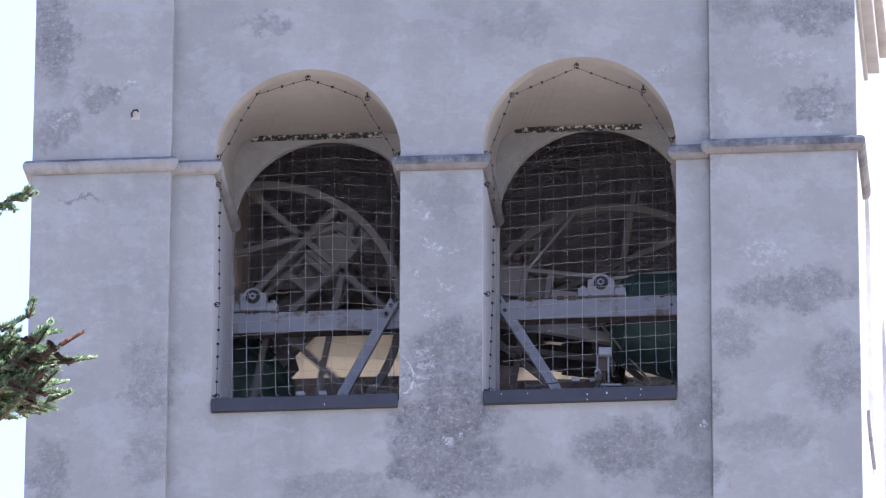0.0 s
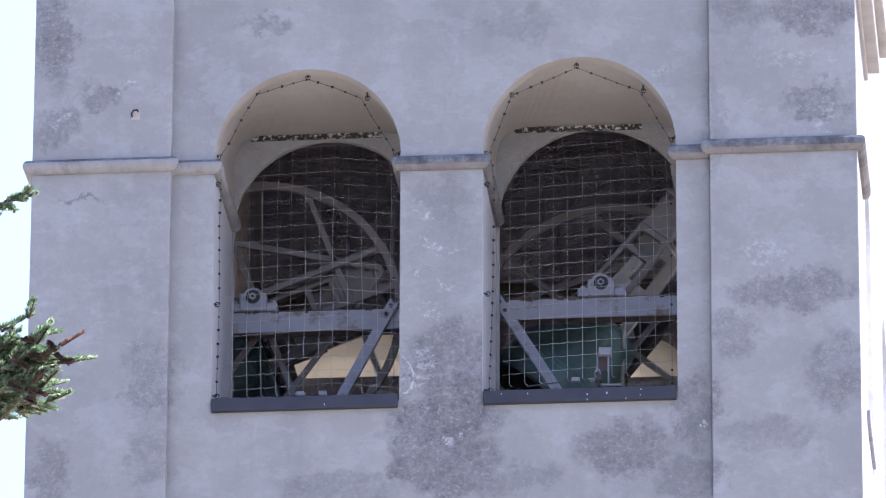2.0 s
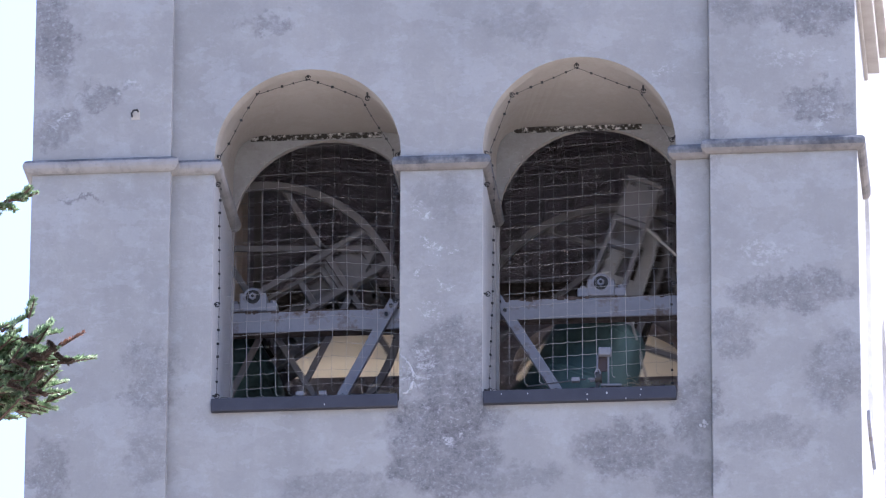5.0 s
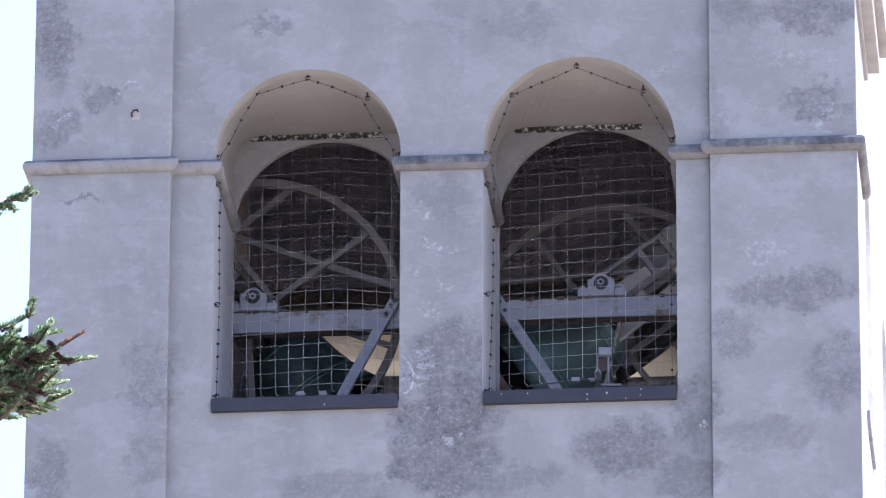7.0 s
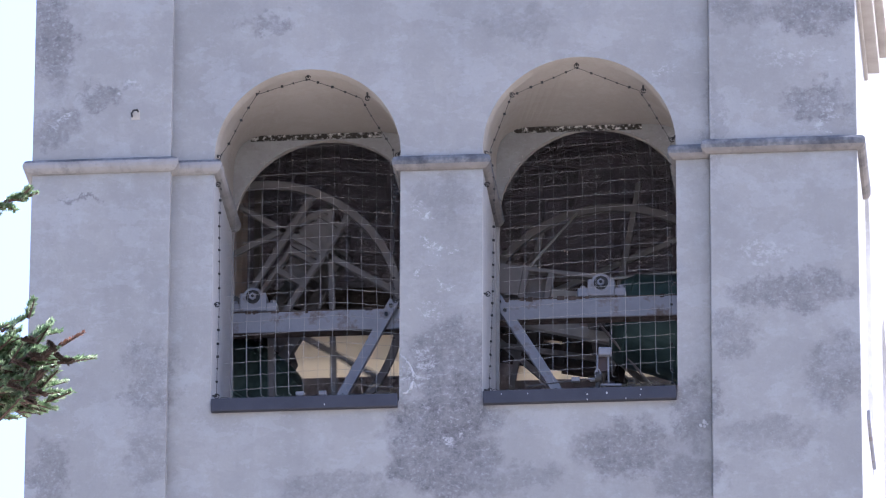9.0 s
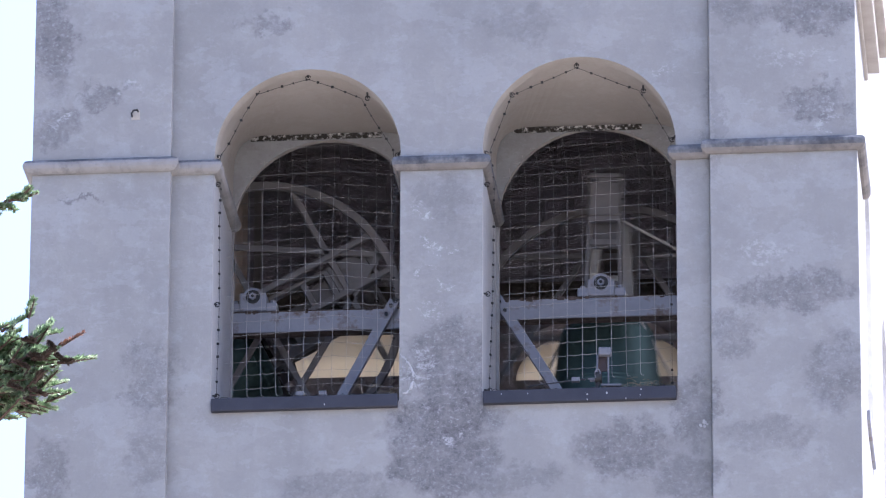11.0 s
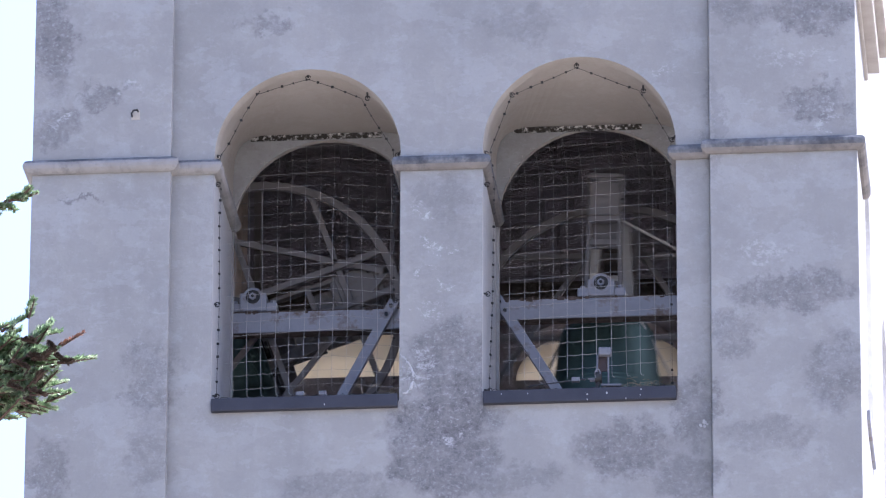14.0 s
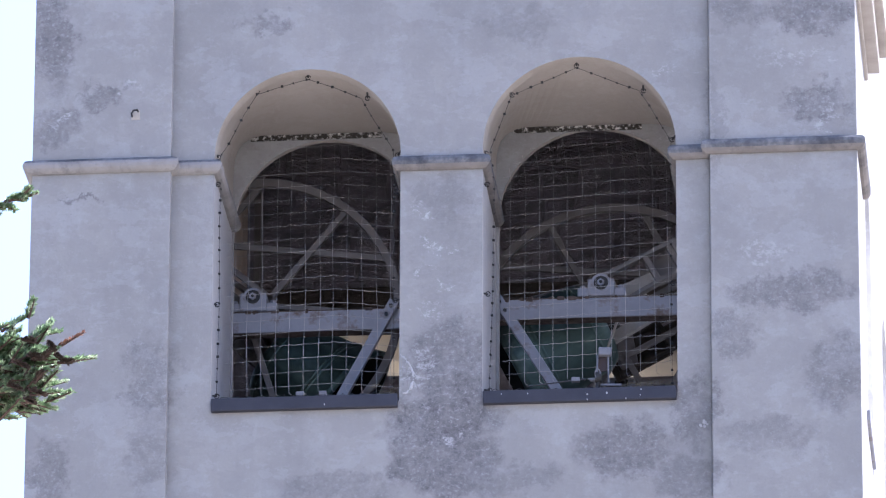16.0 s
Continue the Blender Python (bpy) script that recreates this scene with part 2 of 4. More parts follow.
def leafy(m, share):
    """Let some light through thin needles."""
    n, l = m.node_tree.nodes, m.node_tree.links
    b = n["Principled BSDF"]
    t, x = n.new("ShaderNodeBsdfTranslucent"), n.new("ShaderNodeMixShader")
    l.new(b.inputs["Base Color"].links[0].from_socket, t.inputs["Color"])
    x.inputs[0].default_value = share
    l.new(b.outputs[0], x.inputs[1]), l.new(t.outputs[0], x.inputs[2])
    l.new(x.outputs[0], n["Material Output"].inputs["Surface"])


leafy(NEEDLE, 0.55), leafy(DRYNEEDLE, 0.4)

# backlit board in the far openings
PANEL = bpy.data.materials.new("backlit_board")
PANEL.use_nodes = True
_n, _l = PANEL.node_tree.nodes, PANEL.node_tree.links
_tr, _df, _mx = _n.new("ShaderNodeBsdfTranslucent"), _n.new("ShaderNodeBsdfDiffuse"), _n.new("ShaderNodeMixShader")
_nz, _rp = _n.new("ShaderNodeTexNoise"), _n.new("ShaderNodeValToRGB")
_nz.inputs["Scale"].default_value = 2.5
_rp.color_ramp.elements[0].color, _rp.color_ramp.elements[1].color = (0.57, 0.52, 0.425, 1), (0.66, 0.605, 0.50, 1)
_l.new(_nz.outputs["Fac"], _rp.inputs[0])
_l.new(_rp.outputs[0], _tr.inputs["Color"]), _l.new(_rp.outputs[0], _df.inputs["Color"])
_mx.inputs[0].default_value = 0.55
_l.new(_df.outputs[0], _mx.inputs[1]), _l.new(_tr.outputs[0], _mx.inputs[2])
_l.new(_mx.outputs[0], _n["Material Output"].inputs["Surface"])


# ---------- mesh helpers ----------
def finish(name, bm, mat, parent=None, label="", smooth=False):
    bmesh.ops.recalc_face_normals(bm, faces=bm.faces)
    me = bpy.data.meshes.new(name)
    bm.to_mesh(me)
    bm.free()
    for m in (mat if isinstance(mat, (list, tuple)) else [mat]):
        me.materials.append(m)
    if smooth:
        for p in me.polygons:
            p.use_smooth = True
    ob = new(name, me)
    if parent:
        ob.parent = parent
    if label:
        ob["label"] = label
    return ob


def part(name, bm, mat, parent, label="", smooth=False):
    return finish(name, bm, mat, parent, label, smooth)


def holder(name, at, label, category, group="", kind=""):
    ob = new(name)
    ob.empty_display_size = 0.1
    ob.matrix_basis = at if isinstance(at, Matrix) else Matrix.Translation(at)
    return tagged(ob, label, category, group, kind)


def box(bm, x0, x1, y0, y1, z0, z1, bevel=0.0, m=None):
    r = bmesh.ops.create_cube(bm, size=1.0)
    vs = r["verts"]
    bmesh.ops.scale(bm, vec=(x1 - x0, y1 - y0, z1 - z0), verts=vs)
    bmesh.ops.translate(bm, vec=((x0 + x1) / 2, (y0 + y1) / 2, (z0 + z1) / 2), verts=vs)
    if bevel:
        es = {e for v in vs for e in v.link_edges}
        g = bmesh.ops.bevel(bm, geom=list(es), offset=bevel, segments=2, profile=0.6, affect="EDGES")
        vs = list(set(g["verts"]) | {v for v in vs if v.is_valid})
    if m is not None:
        bmesh.ops.transform(bm, matrix=m, verts=[v for v in vs if v.is_valid])
    return bm


def cyl(bm, p, q, r, seg=12, r2=None):
    p, q = Vector(p), Vector(q)
    d = q - p
    m = Matrix.Translation((p + q) / 2) @ d.to_track_quat("Z", "Y").to_matrix().to_4x4()
    bmesh.ops.create_cone(bm, cap_ends=True, segments=seg, radius1=r, radius2=r if r2 is None else r2, depth=d.length, matrix=m)
    return bm


def bar(bm, p, q, w, y0, y1, bevel=0.004):
    """A flat bar in the x-z plane from p to q, w wide, from y0 to y1 deep."""
    p, q = Vector((p[0], 0, p[1])), Vector((q[0], 0, q[1]))
    d = q - p
    ang = math.atan2(d.z, d.x)
    m = Matrix.Translation((p + q) / 2) @ Matrix.Rotation(-ang, 4, "Y")
    return box(bm, -d.length / 2, d.length / 2, y0, y1, -w / 2, w / 2, bevel, m)


def loft(bm, rings, closed=True, caps=True):
    vs = [[bm.verts.new(p) for p in ring] for ring in rings]
    n = len(rings[0])
    for a, b in zip(vs[:-1], vs[1:]):
        for i in range(n if closed else n - 1):
            j = (i + 1) % n
            bm.faces.new((a[i], a[j], b[j], b[i]))
    if caps:
        bm.faces.new(vs[0])
        bm.faces.new(vs[-1][::-1])
    return bm


def lathe(bm, prof, seg=48, closed=False):
    """prof: (radius, z) down the axis."""
    rings = [[(r * math.cos(2 * math.pi * i / seg), r * math.sin(2 * math.pi * i / seg), z) for i in range(seg)] for r, z in prof]
    return loft(bm, rings, True, not closed)


def tube(bm, pts, r, seg=5):
    rings = []
    pts = [Vector(p) for p in pts]
    for i, p in enumerate(pts):
        d = (pts[min(i + 1, len(pts) - 1)] - pts[max(i - 1, 0)]).normalized()
        q = d.to_track_quat("Z", "Y")
        rr = r[i] if isinstance(r, (list, tuple)) else r
        rings.append([p + q @ Vector((rr * math.cos(2 * math.pi * k / seg), rr * math.sin(2 * math.pi * k / seg), 0)) for k in range(seg)])
    return loft(bm, rings)


def sweep(bm, path, prof, z0):
    """A moulding: prof (out, up) along a plan path of (x, y); out is to the right of the way."""
    n = len(path)
    rings = []
    for i in range(n):
        dirs = []
        if i > 0:
            dirs.append((Vector(path[i]) - Vector(path[i - 1])).normalized())
        if i < n - 1:
            dirs.append((Vector(path[i + 1]) - Vector(path[i])).normalized())
        ns = [Vector((d.y, -d.x)) for d in dirs]
        if len(ns) == 2:
            o = (ns[0] + ns[1]) / (1 + ns[0].dot(ns[1]))
        else:
            o = ns[0]
        rings.append([(path[i][0] + o.x * u, path[i][1] + o.y * u, z0 + v) for u, v in prof])
    return loft(bm, rings)


def carve(ob, cutters):
    """Cut openings through a wall for good."""
    for c in cutters:
        md = ob.modifiers.new("cut", "BOOLEAN")
        md.operation, md.solver, md.object = "DIFFERENCE", "EXACT", c
        me = bpy.data.meshes.new_from_object(ob.evaluated_get(bpy.context.evaluated_depsgraph_get()))
        ob.modifiers.remove(md)
        ob.data = me
    for c in cutters:
        bpy.data.objects.remove(c, do_unlink=True)
    return ob


def arch_ring(cx, half, z0, spring, rise, y, power=1.0, n=36):
    pts = [(cx - half, y, z0)]
    for i in range(n + 1):
        a = math.pi * (1 - i / n)
        c, s = math.cos(a), math.sin(a)
        pts.append((cx + half * math.copysign(abs(c) ** power, c), y, spring + rise * abs(s) ** power))
    pts.append((cx + half, y, z0))
    return pts
# ---------- ground and tower shell ----------
bm = bmesh.new()
bmesh.ops.create_grid(bm, x_segments=40, y_segments=40, size=1500)
tagged(finish("ground", bm, GROUNDM), "dry grass and gravel ground round the tower", "ground", kind="structure")

XL, XR, YB = -2.45, 2.455, 4.9
TOP = ZC + 4.2
# openings: middle, half width, spring, rise of the front arch; middle and rise of the inner arch
WINDOWS = [(-0.811, 0.556, 0.622, 0.556, -0.79, 1.112), (0.807, 0.573, 0.630, 0.572, 0.825, 1.135)]
SILL_Z = -0.945

wall = bmesh.new()
box(wall, XL, XR, 0.0, 1.0, 0.0, TOP)
wall_front = finish("wall_front", wall, PLASTER)
cutters = []
for cx, half, spring, rise, icx, itop in WINDOWS:
    bm = bmesh.new()
    loft(bm, [arch_ring(cx, half, ZC + SILL_Z, ZC + spring, rise, -0.3),
              arch_ring(cx, half, ZC + SILL_Z, ZC + spring, rise, 0.10),
              arch_ring(cx, half + 0.005, ZC + SILL_Z, ZC + spring, 1.157 - spring, 0.96, 0.30)])
    cutters.append(finish("cutter", bm, PLASTER))
    bm = bmesh.new()
    loft(bm, [arch_ring(icx, 0.575, ZC + SILL_Z, ZC + itop - 0.565, 0.565, 0.9),
              arch_ring(icx, 0.575, ZC + SILL_Z, ZC + itop - 0.565, 0.565, 1.4)])
    cutters.append(finish("cutter", bm, PLASTER))
bm = bmesh.new()      # narrow groove added beside the right pilaster to shade a dark line
box(bm, 1.575, 1.5845, -0.1, 0.005, -1.0, TOP + 1)
cutters.append(finish("cutter", bm, PLASTER))
carve(wall_front, cutters)
wall_front.data.materials.append(REVEAL)      # lighter plaster inside the arches, light put into its colour
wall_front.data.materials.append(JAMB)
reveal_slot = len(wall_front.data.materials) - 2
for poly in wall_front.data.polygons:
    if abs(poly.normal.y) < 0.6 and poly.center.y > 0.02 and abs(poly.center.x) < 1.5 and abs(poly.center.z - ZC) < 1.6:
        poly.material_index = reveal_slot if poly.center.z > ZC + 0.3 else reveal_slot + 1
tagged(wall_front, "weathered grey lime plaster tower facade with stains", "wall", kind="structure")

# corner pilasters, a little proud of the panel between them
for x0, x1 in ((XL, -1.618), (1.584, XR)):
    bm = bmesh.new()
    box(bm, x0, x1, -0.07, 0.0, 0.0, TOP, 0.008)
    tagged(finish("pilaster", bm, PLASTER), "flat plastered corner pilaster, stained grey", "pilaster", "corner pilasters", "structure")

# side and rear walls
def side_wall(name, x0, x1):
    bm = bmesh.new()
    box(bm, x0, x1, 1.0, YB - 0.35, 0.0, TOP)
    return finish(name, bm, PLASTER)


wall_right = side_wall("wall_right", XR - 0.55, XR)
cutters = []
for cy, w in ((1.40, 0.33), (4.08, 0.36)):       # splayed outer arrises
    bm = bmesh.new()
    rings = []
    for xx, more in ((XR - 1.2, 0.0), (XR - 0.075, 0.0), (XR + 0.004, 0.11), (XR + 0.5, 0.11)):
        rings.append([(xx, y, z) for y, _, z in arch_ring(cy, w + more, ZC - 0.9, ZC + 0.55, w + more, 0)])
    loft(bm, rings)
    cutters.append(finish("cutter", bm, PLASTER))
carve(wall_right, cutters)
tagged(wall_right, "sunlit plaster side wall with arched openings", "wall", kind="structure")
wall_left = side_wall("wall_left", XL, XL + 0.22)
# unseen opening, added to let more light into the chamber
cutters = []
for cy in (3.35,):
    bm = bmesh.new()
    loft(bm, [[(xx, y, z) for y, _, z in arch_ring(cy, 0.5, ZC - 0.9, ZC + 0.62, 0.5, 0)] for xx in (XL - 0.5, XL + 0.6)])
    cutters.append(finish("cutter", bm, PLASTER))
carve(wall_left, cutters)
tagged(wall_left, "plastered side wall of the tower with an added arched opening", "wall", kind="structure")

bm = bmesh.new()
box(bm, XL, XR, YB - 0.35, YB, 0.0, TOP)
wall_rear = finish("wall_rear", bm, STONE)
PANELS = [(-1.475, -0.60, 0.925, 1.345), (0.0275, 1.1675, 0.868, 1.302)]
# arched heads of the far openings: middle, half width, foot, spring, rise, squareness
HEADS = [(-0.96, 0.515, 0.925, 1.07, 0.275, 0.45), (0.5975, 0.57, 0.868, 0.965, 0.337, 1.0)]


def head(bm, row, y0, y1, more=0.0):
    cx, half, foot, spring, rise, power = row
    return loft(bm, [arch_ring(cx, half + more, ZC + foot - more, ZC + spring, rise + more, y, power) for y in (y0, y1)])


cutters = []
for row in HEADS:
    bm = bmesh.new()
    head(bm, row, YB - 1.5, YB + 0.5)
    cutters.append(finish("cutter", bm, STONE))
carve(wall_rear, cutters)
tagged(wall_rear, "rough brown stone rear wall of the bell chamber", "wall", kind="structure")
for row in HEADS:
    bm = bmesh.new()
    head(bm, row, YB - 0.10, YB - 0.08, 0.002)
    tagged(finish("closing_board", bm, PANEL), "thin pale beige board closing the far opening, backlit", "board", "far boards")

bm = bmesh.new()
box(bm, XL + 0.22, XR - 0.55, 1.0, YB - 0.35, ZC + 3.2, ZC + 3.4)
tagged(finish("ceiling", bm, STONE), "dark ceiling of the bell chamber", "ceiling", kind="structure")
bm = bmesh.new()
box(bm, XL + 0.22, XR - 0.55, 1.0, YB - 0.35, ZC - 2.0, ZC - 1.8)
tagged(finish("floor", bm, STONE), "dusty boarded floor of the bell chamber", "floor", kind="structure")
bm = bmesh.new()
e = 0.35
loft(bm, [[(XL - e, -e, TOP), (XR + e, -e, TOP), (XR + e, YB + e, TOP), (XL - e, YB + e, TOP)],
          [(XL - e, -e, TOP + .2), (XR + e, -e, TOP + .2), (XR + e, YB + e, TOP + .2), (XL - e, YB + e, TOP + .2)],
          [(-.1, YB / 2 - .1, TOP + 3.4), (.1, YB / 2 - .1, TOP + 3.4), (.1, YB / 2 + .1, TOP + 3.4), (-.1, YB / 2 + .1, TOP + 3.4)]])
tagged(finish("roof", bm, ROOFM), "pyramid roof of the tower", "roof", kind="structure")

# rounded impost mouldings that run round the piers and into the reveals
ROUND = [(-0.01, 0.0), (0.018, 0.0), (0.034, 0.010), (0.046, 0.026), (0.050, 0.045), (0.046, 0.064), (0.034, 0.080), (0.012, 0.092), (-0.01, 0.095)]
IMPOSTS = [
    [(XL, 1.0), (XL, -0.07), (-1.618, -0.07), (-1.618, 0.0), (-1.367, 0.0), (-1.367, 0.94)],
    [(-0.255, 0.94), (-0.255, 0.0), (0.234, 0.0), (0.234, 0.94)],
    [(1.382, 0.94), (1.382, 0.0), (1.584, 0.0), (1.584, -0.07), (XR, -0.07), (XR, 0.72)],
]
for p, up, grown, base in zip(IMPOSTS, (0.520, 0.503, 0.520), (0.072, 0.030, 0.022), (MOULD, DARKMOULD, DARKMOULD)):
    bm = bmesh.new()
    sweep(bm, p, ROUND, ZC + up)
    for fc in bm.faces:      # lichen on the upper round
        fc.material_index = 1 if fc.calc_center_median().z > ZC + up + grown else 0
    tagged(finish("impost_moulding", bm, [base, LICHEN], smooth=False), "rounded plaster impost moulding, darkened on top by weather", "moulding", "impost mouldings", "structure")

DROPPINGS = [(0.350, -0.936, 0.006), (0.504, -0.938, 0.007), (0.852, -0.952, 0.008), (0.853, -0.986, 0.007), (0.968, -0.948, 0.010), (1.079, -0.985, 0.007), (1.168, -0.930, 0.008), (1.163, -0.966, 0.006),
             (-0.69, -1.000 + 0.03, 0.008)]
# sheet-metal sills and the flaking strip over the inner arch
for cx, half, spring, rise, icx, itop in WINDOWS:
    bm = bmesh.new()
    box(bm, cx - half + 0.006, cx + half - 0.006, -0.035, 0.22, ZC - 0.992, ZC - 0.912, 0.006)
    sill = tagged(finish("window_sill", bm, SILL), "dark grey painted sill board across the opening", "sill", "opening sills", "structure")
    for x, z, r in DROPPINGS:
        if abs(x - cx) < half:
            bm = bmesh.new()
            bmesh.ops.create_icosphere(bm, subdivisions=2, radius=r, matrix=Matrix.Translation((x, -0.035, ZC + min(z, -0.925))) @ Matrix.Diagonal((0.4, 0.2, 0.8, 1)))
            part("dropping", bm, PLASTERPALE, sill, "white splash of bird dropping")
    bm = bmesh.new()
    box(bm, cx - half * 0.82, cx + half * (0.62 if cx < 0 else 0.54), 0.945, 0.957, ZC + 1.118, ZC + 1.150)
    tagged(finish("lintel_trim", bm, FLAKE), "flaking black and white strip under the vault", "trim", "lintel strips", "structure")

# the opening's sill on the sunny side, and the stepped cornice there
bm = bmesh.new()
box(bm, XR - 0.1, XR + 0.022, 0.75, 1.62, ZC - 0.875, ZC - 0.81, 0.006)
# paler coat than the front sills, with the sun's glare put into the colour
tagged(finish("side_sill", bm, STEEL), "grey sill of the opening in the sunlit side", "sill", kind="structure")
for o, z in ((0.022, 1.555), (0.095, 1.60), (0.15, 1.70)):
    bm = bmesh.new()
    box(bm, XR - 0.02, XR + o, 0.02, 1.36, ZC + z, ZC + z + 0.5, 0.01)
    tagged(finish("side_cornice", bm, CORNICE), "stepped plaster cornice on the sunlit side", "cornice", "side cornices", "structure")

# ---------- bell frame ----------
AXIS = [(-1.256, 1.15, 0.152), (0.855, 1.15, 0.176)]       # front bearings of the two bells
BEAMS = [(-2.22, -0.10, -0.070, 0.058), (0.02, 1.86, -0.034, 0.090)]
for (x0, x1, z0, z1), (ax, ay, az), gx in zip(BEAMS, AXIS, (-1.62, 0.0)):
    frame_ob = holder("bell_frame", (0, 0, ZC), "grey painted steel bell frame with rusty edges", "bell frame", "bell frames")
    for y in (1.10, 2.85):
        bm = bmesh.new()
        box(bm, x0, x1, y, y + 0.014, z0, z1, 0.003)
        part("beam", bm, STEEL, frame_ob)
        for name, z in (("upper_flange", z1 - 0.014), ("lower_flange", z0)):
            bm = bmesh.new()
            box(bm, x0, x1, y + 0.0145, y + 0.105, z, z + 0.014, 0.003)
            part(name, bm, RUST, frame_ob, "rusty brown flange")
        cr = random.Random(int(ax * 100 + y * 10))
        for k in range(26):      # scale and old grout along the top edge
            bm = bmesh.new()
            x, w = cr.uniform(x0 + 0.05, x1 - 0.1), cr.uniform(0.012, 0.05)
            box(bm, x, x + w, y - 0.004, y + 0.02, z1 - cr.uniform(0.002, 0.014), z1 + cr.uniform(0.008, 0.018), 0.003)
            part("rust_scale", bm, RUST, frame_ob, "flaking rust scale")
        bm = bmesh.new()
        box(bm, x0, x1, y + 0.004, y + 0.086, z1, z1 + 0.008)
        part("packing_strip", bm, RUST, frame_ob, "rusty packing strip")
    for x in (x0 + 0.06, x1 - 0.06):
        bm = bmesh.new()
        box(bm, x - 0.06, x + 0.06, 1.2, 2.85, z0 - 0.1, z0 - 0.01, 0.004)
        part("cross_beam", bm, STEEL, frame_ob)
        for y in (1.16, 2.9):
            bm = bmesh.new()
            box(bm, x - 0.05, x + 0.05, y, y + 0.08, -1.8, z0, 0.004)
            part("post", bm, STEEL, frame_ob)
# braces
BRACES = [((-0.395, 0.095), (-0.86, -0.80)), ((0.222, 0.10), (0.77, -0.81))]
for (p, q), ob in zip(BRACES, [o for o in scene.objects if o.name.startswith("bell_frame")]):
    bm = bmesh.new()
    bar(bm, p, q, 0.062, 1.055, 1.095)
    part("brace", bm, STEEL, ob)
    for s in (0.04, 0.1):
        v = Vector(p).lerp(Vector(q), s)
        bm = bmesh.new()
        cyl(bm, (v.x, 1.04, v.y), (v.x, 1.056, v.y), 0.012, 6)
        part("bolt", bm, DARKSTEEL, ob, "dark bolt head")


def bearing(ax, ay, az, base):
    """A plummer block with its ring, cap, feet and bolts."""
    b = holder("plummer_block", (ax, ay, ZC + az), "grey cast plummer block on the bell frame beam", "bearing", "bearings")
    bm = bmesh.new()
    box(bm, -0.082, 0.082, -0.07, 0.06, base - az, 0.03, 0.012)
    cyl(bm, (0, -0.074, 0.0), (0, 0.06, 0.0), 0.060, 24)
    part("housing", bm, STEEL, b)
    bm = bmesh.new()
    box(bm, -0.145, 0.145, -0.055, 0.05, base - az, base - az + 0.055, 0.01)
    part("foot", bm, STEEL, b)
    for x in (-0.115, 0.115):
        bm = bmesh.new()
        cyl(bm, (x, 0, base - az + 0.05), (x, 0, base - az + 0.085), 0.018, 6)
        part("bolt", bm, STEEL, b)
    bm = bmesh.new()
    cyl(bm, (0, -0.077, 0), (0, -0.05, 0), 0.044, 24)
    part("seal", bm, SEAL, b, "dark bearing seal")
    bm = bmesh.new()
    cyl(bm, (0, -0.092, 0), (0, -0.07, 0), 0.023, 6)
    part("shaft_end", bm, STEEL, b, "pale turned shaft end")
    # no hole is bored: a black disc holds its shade
    bm = bmesh.new()
    cyl(bm, (0, -0.096, 0), (0, -0.09, 0), 0.010, 10)
    part("centre_hole", bm, BLACK, b, "black disc for the centre hole")
    return b


for (ax, ay, az), (_, _, _, z1) in zip(AXIS, BEAMS):
    bearing(ax, ay, az, z1 + 0.008)
    bearing(ax, 2.89, az, z1 + 0.008)


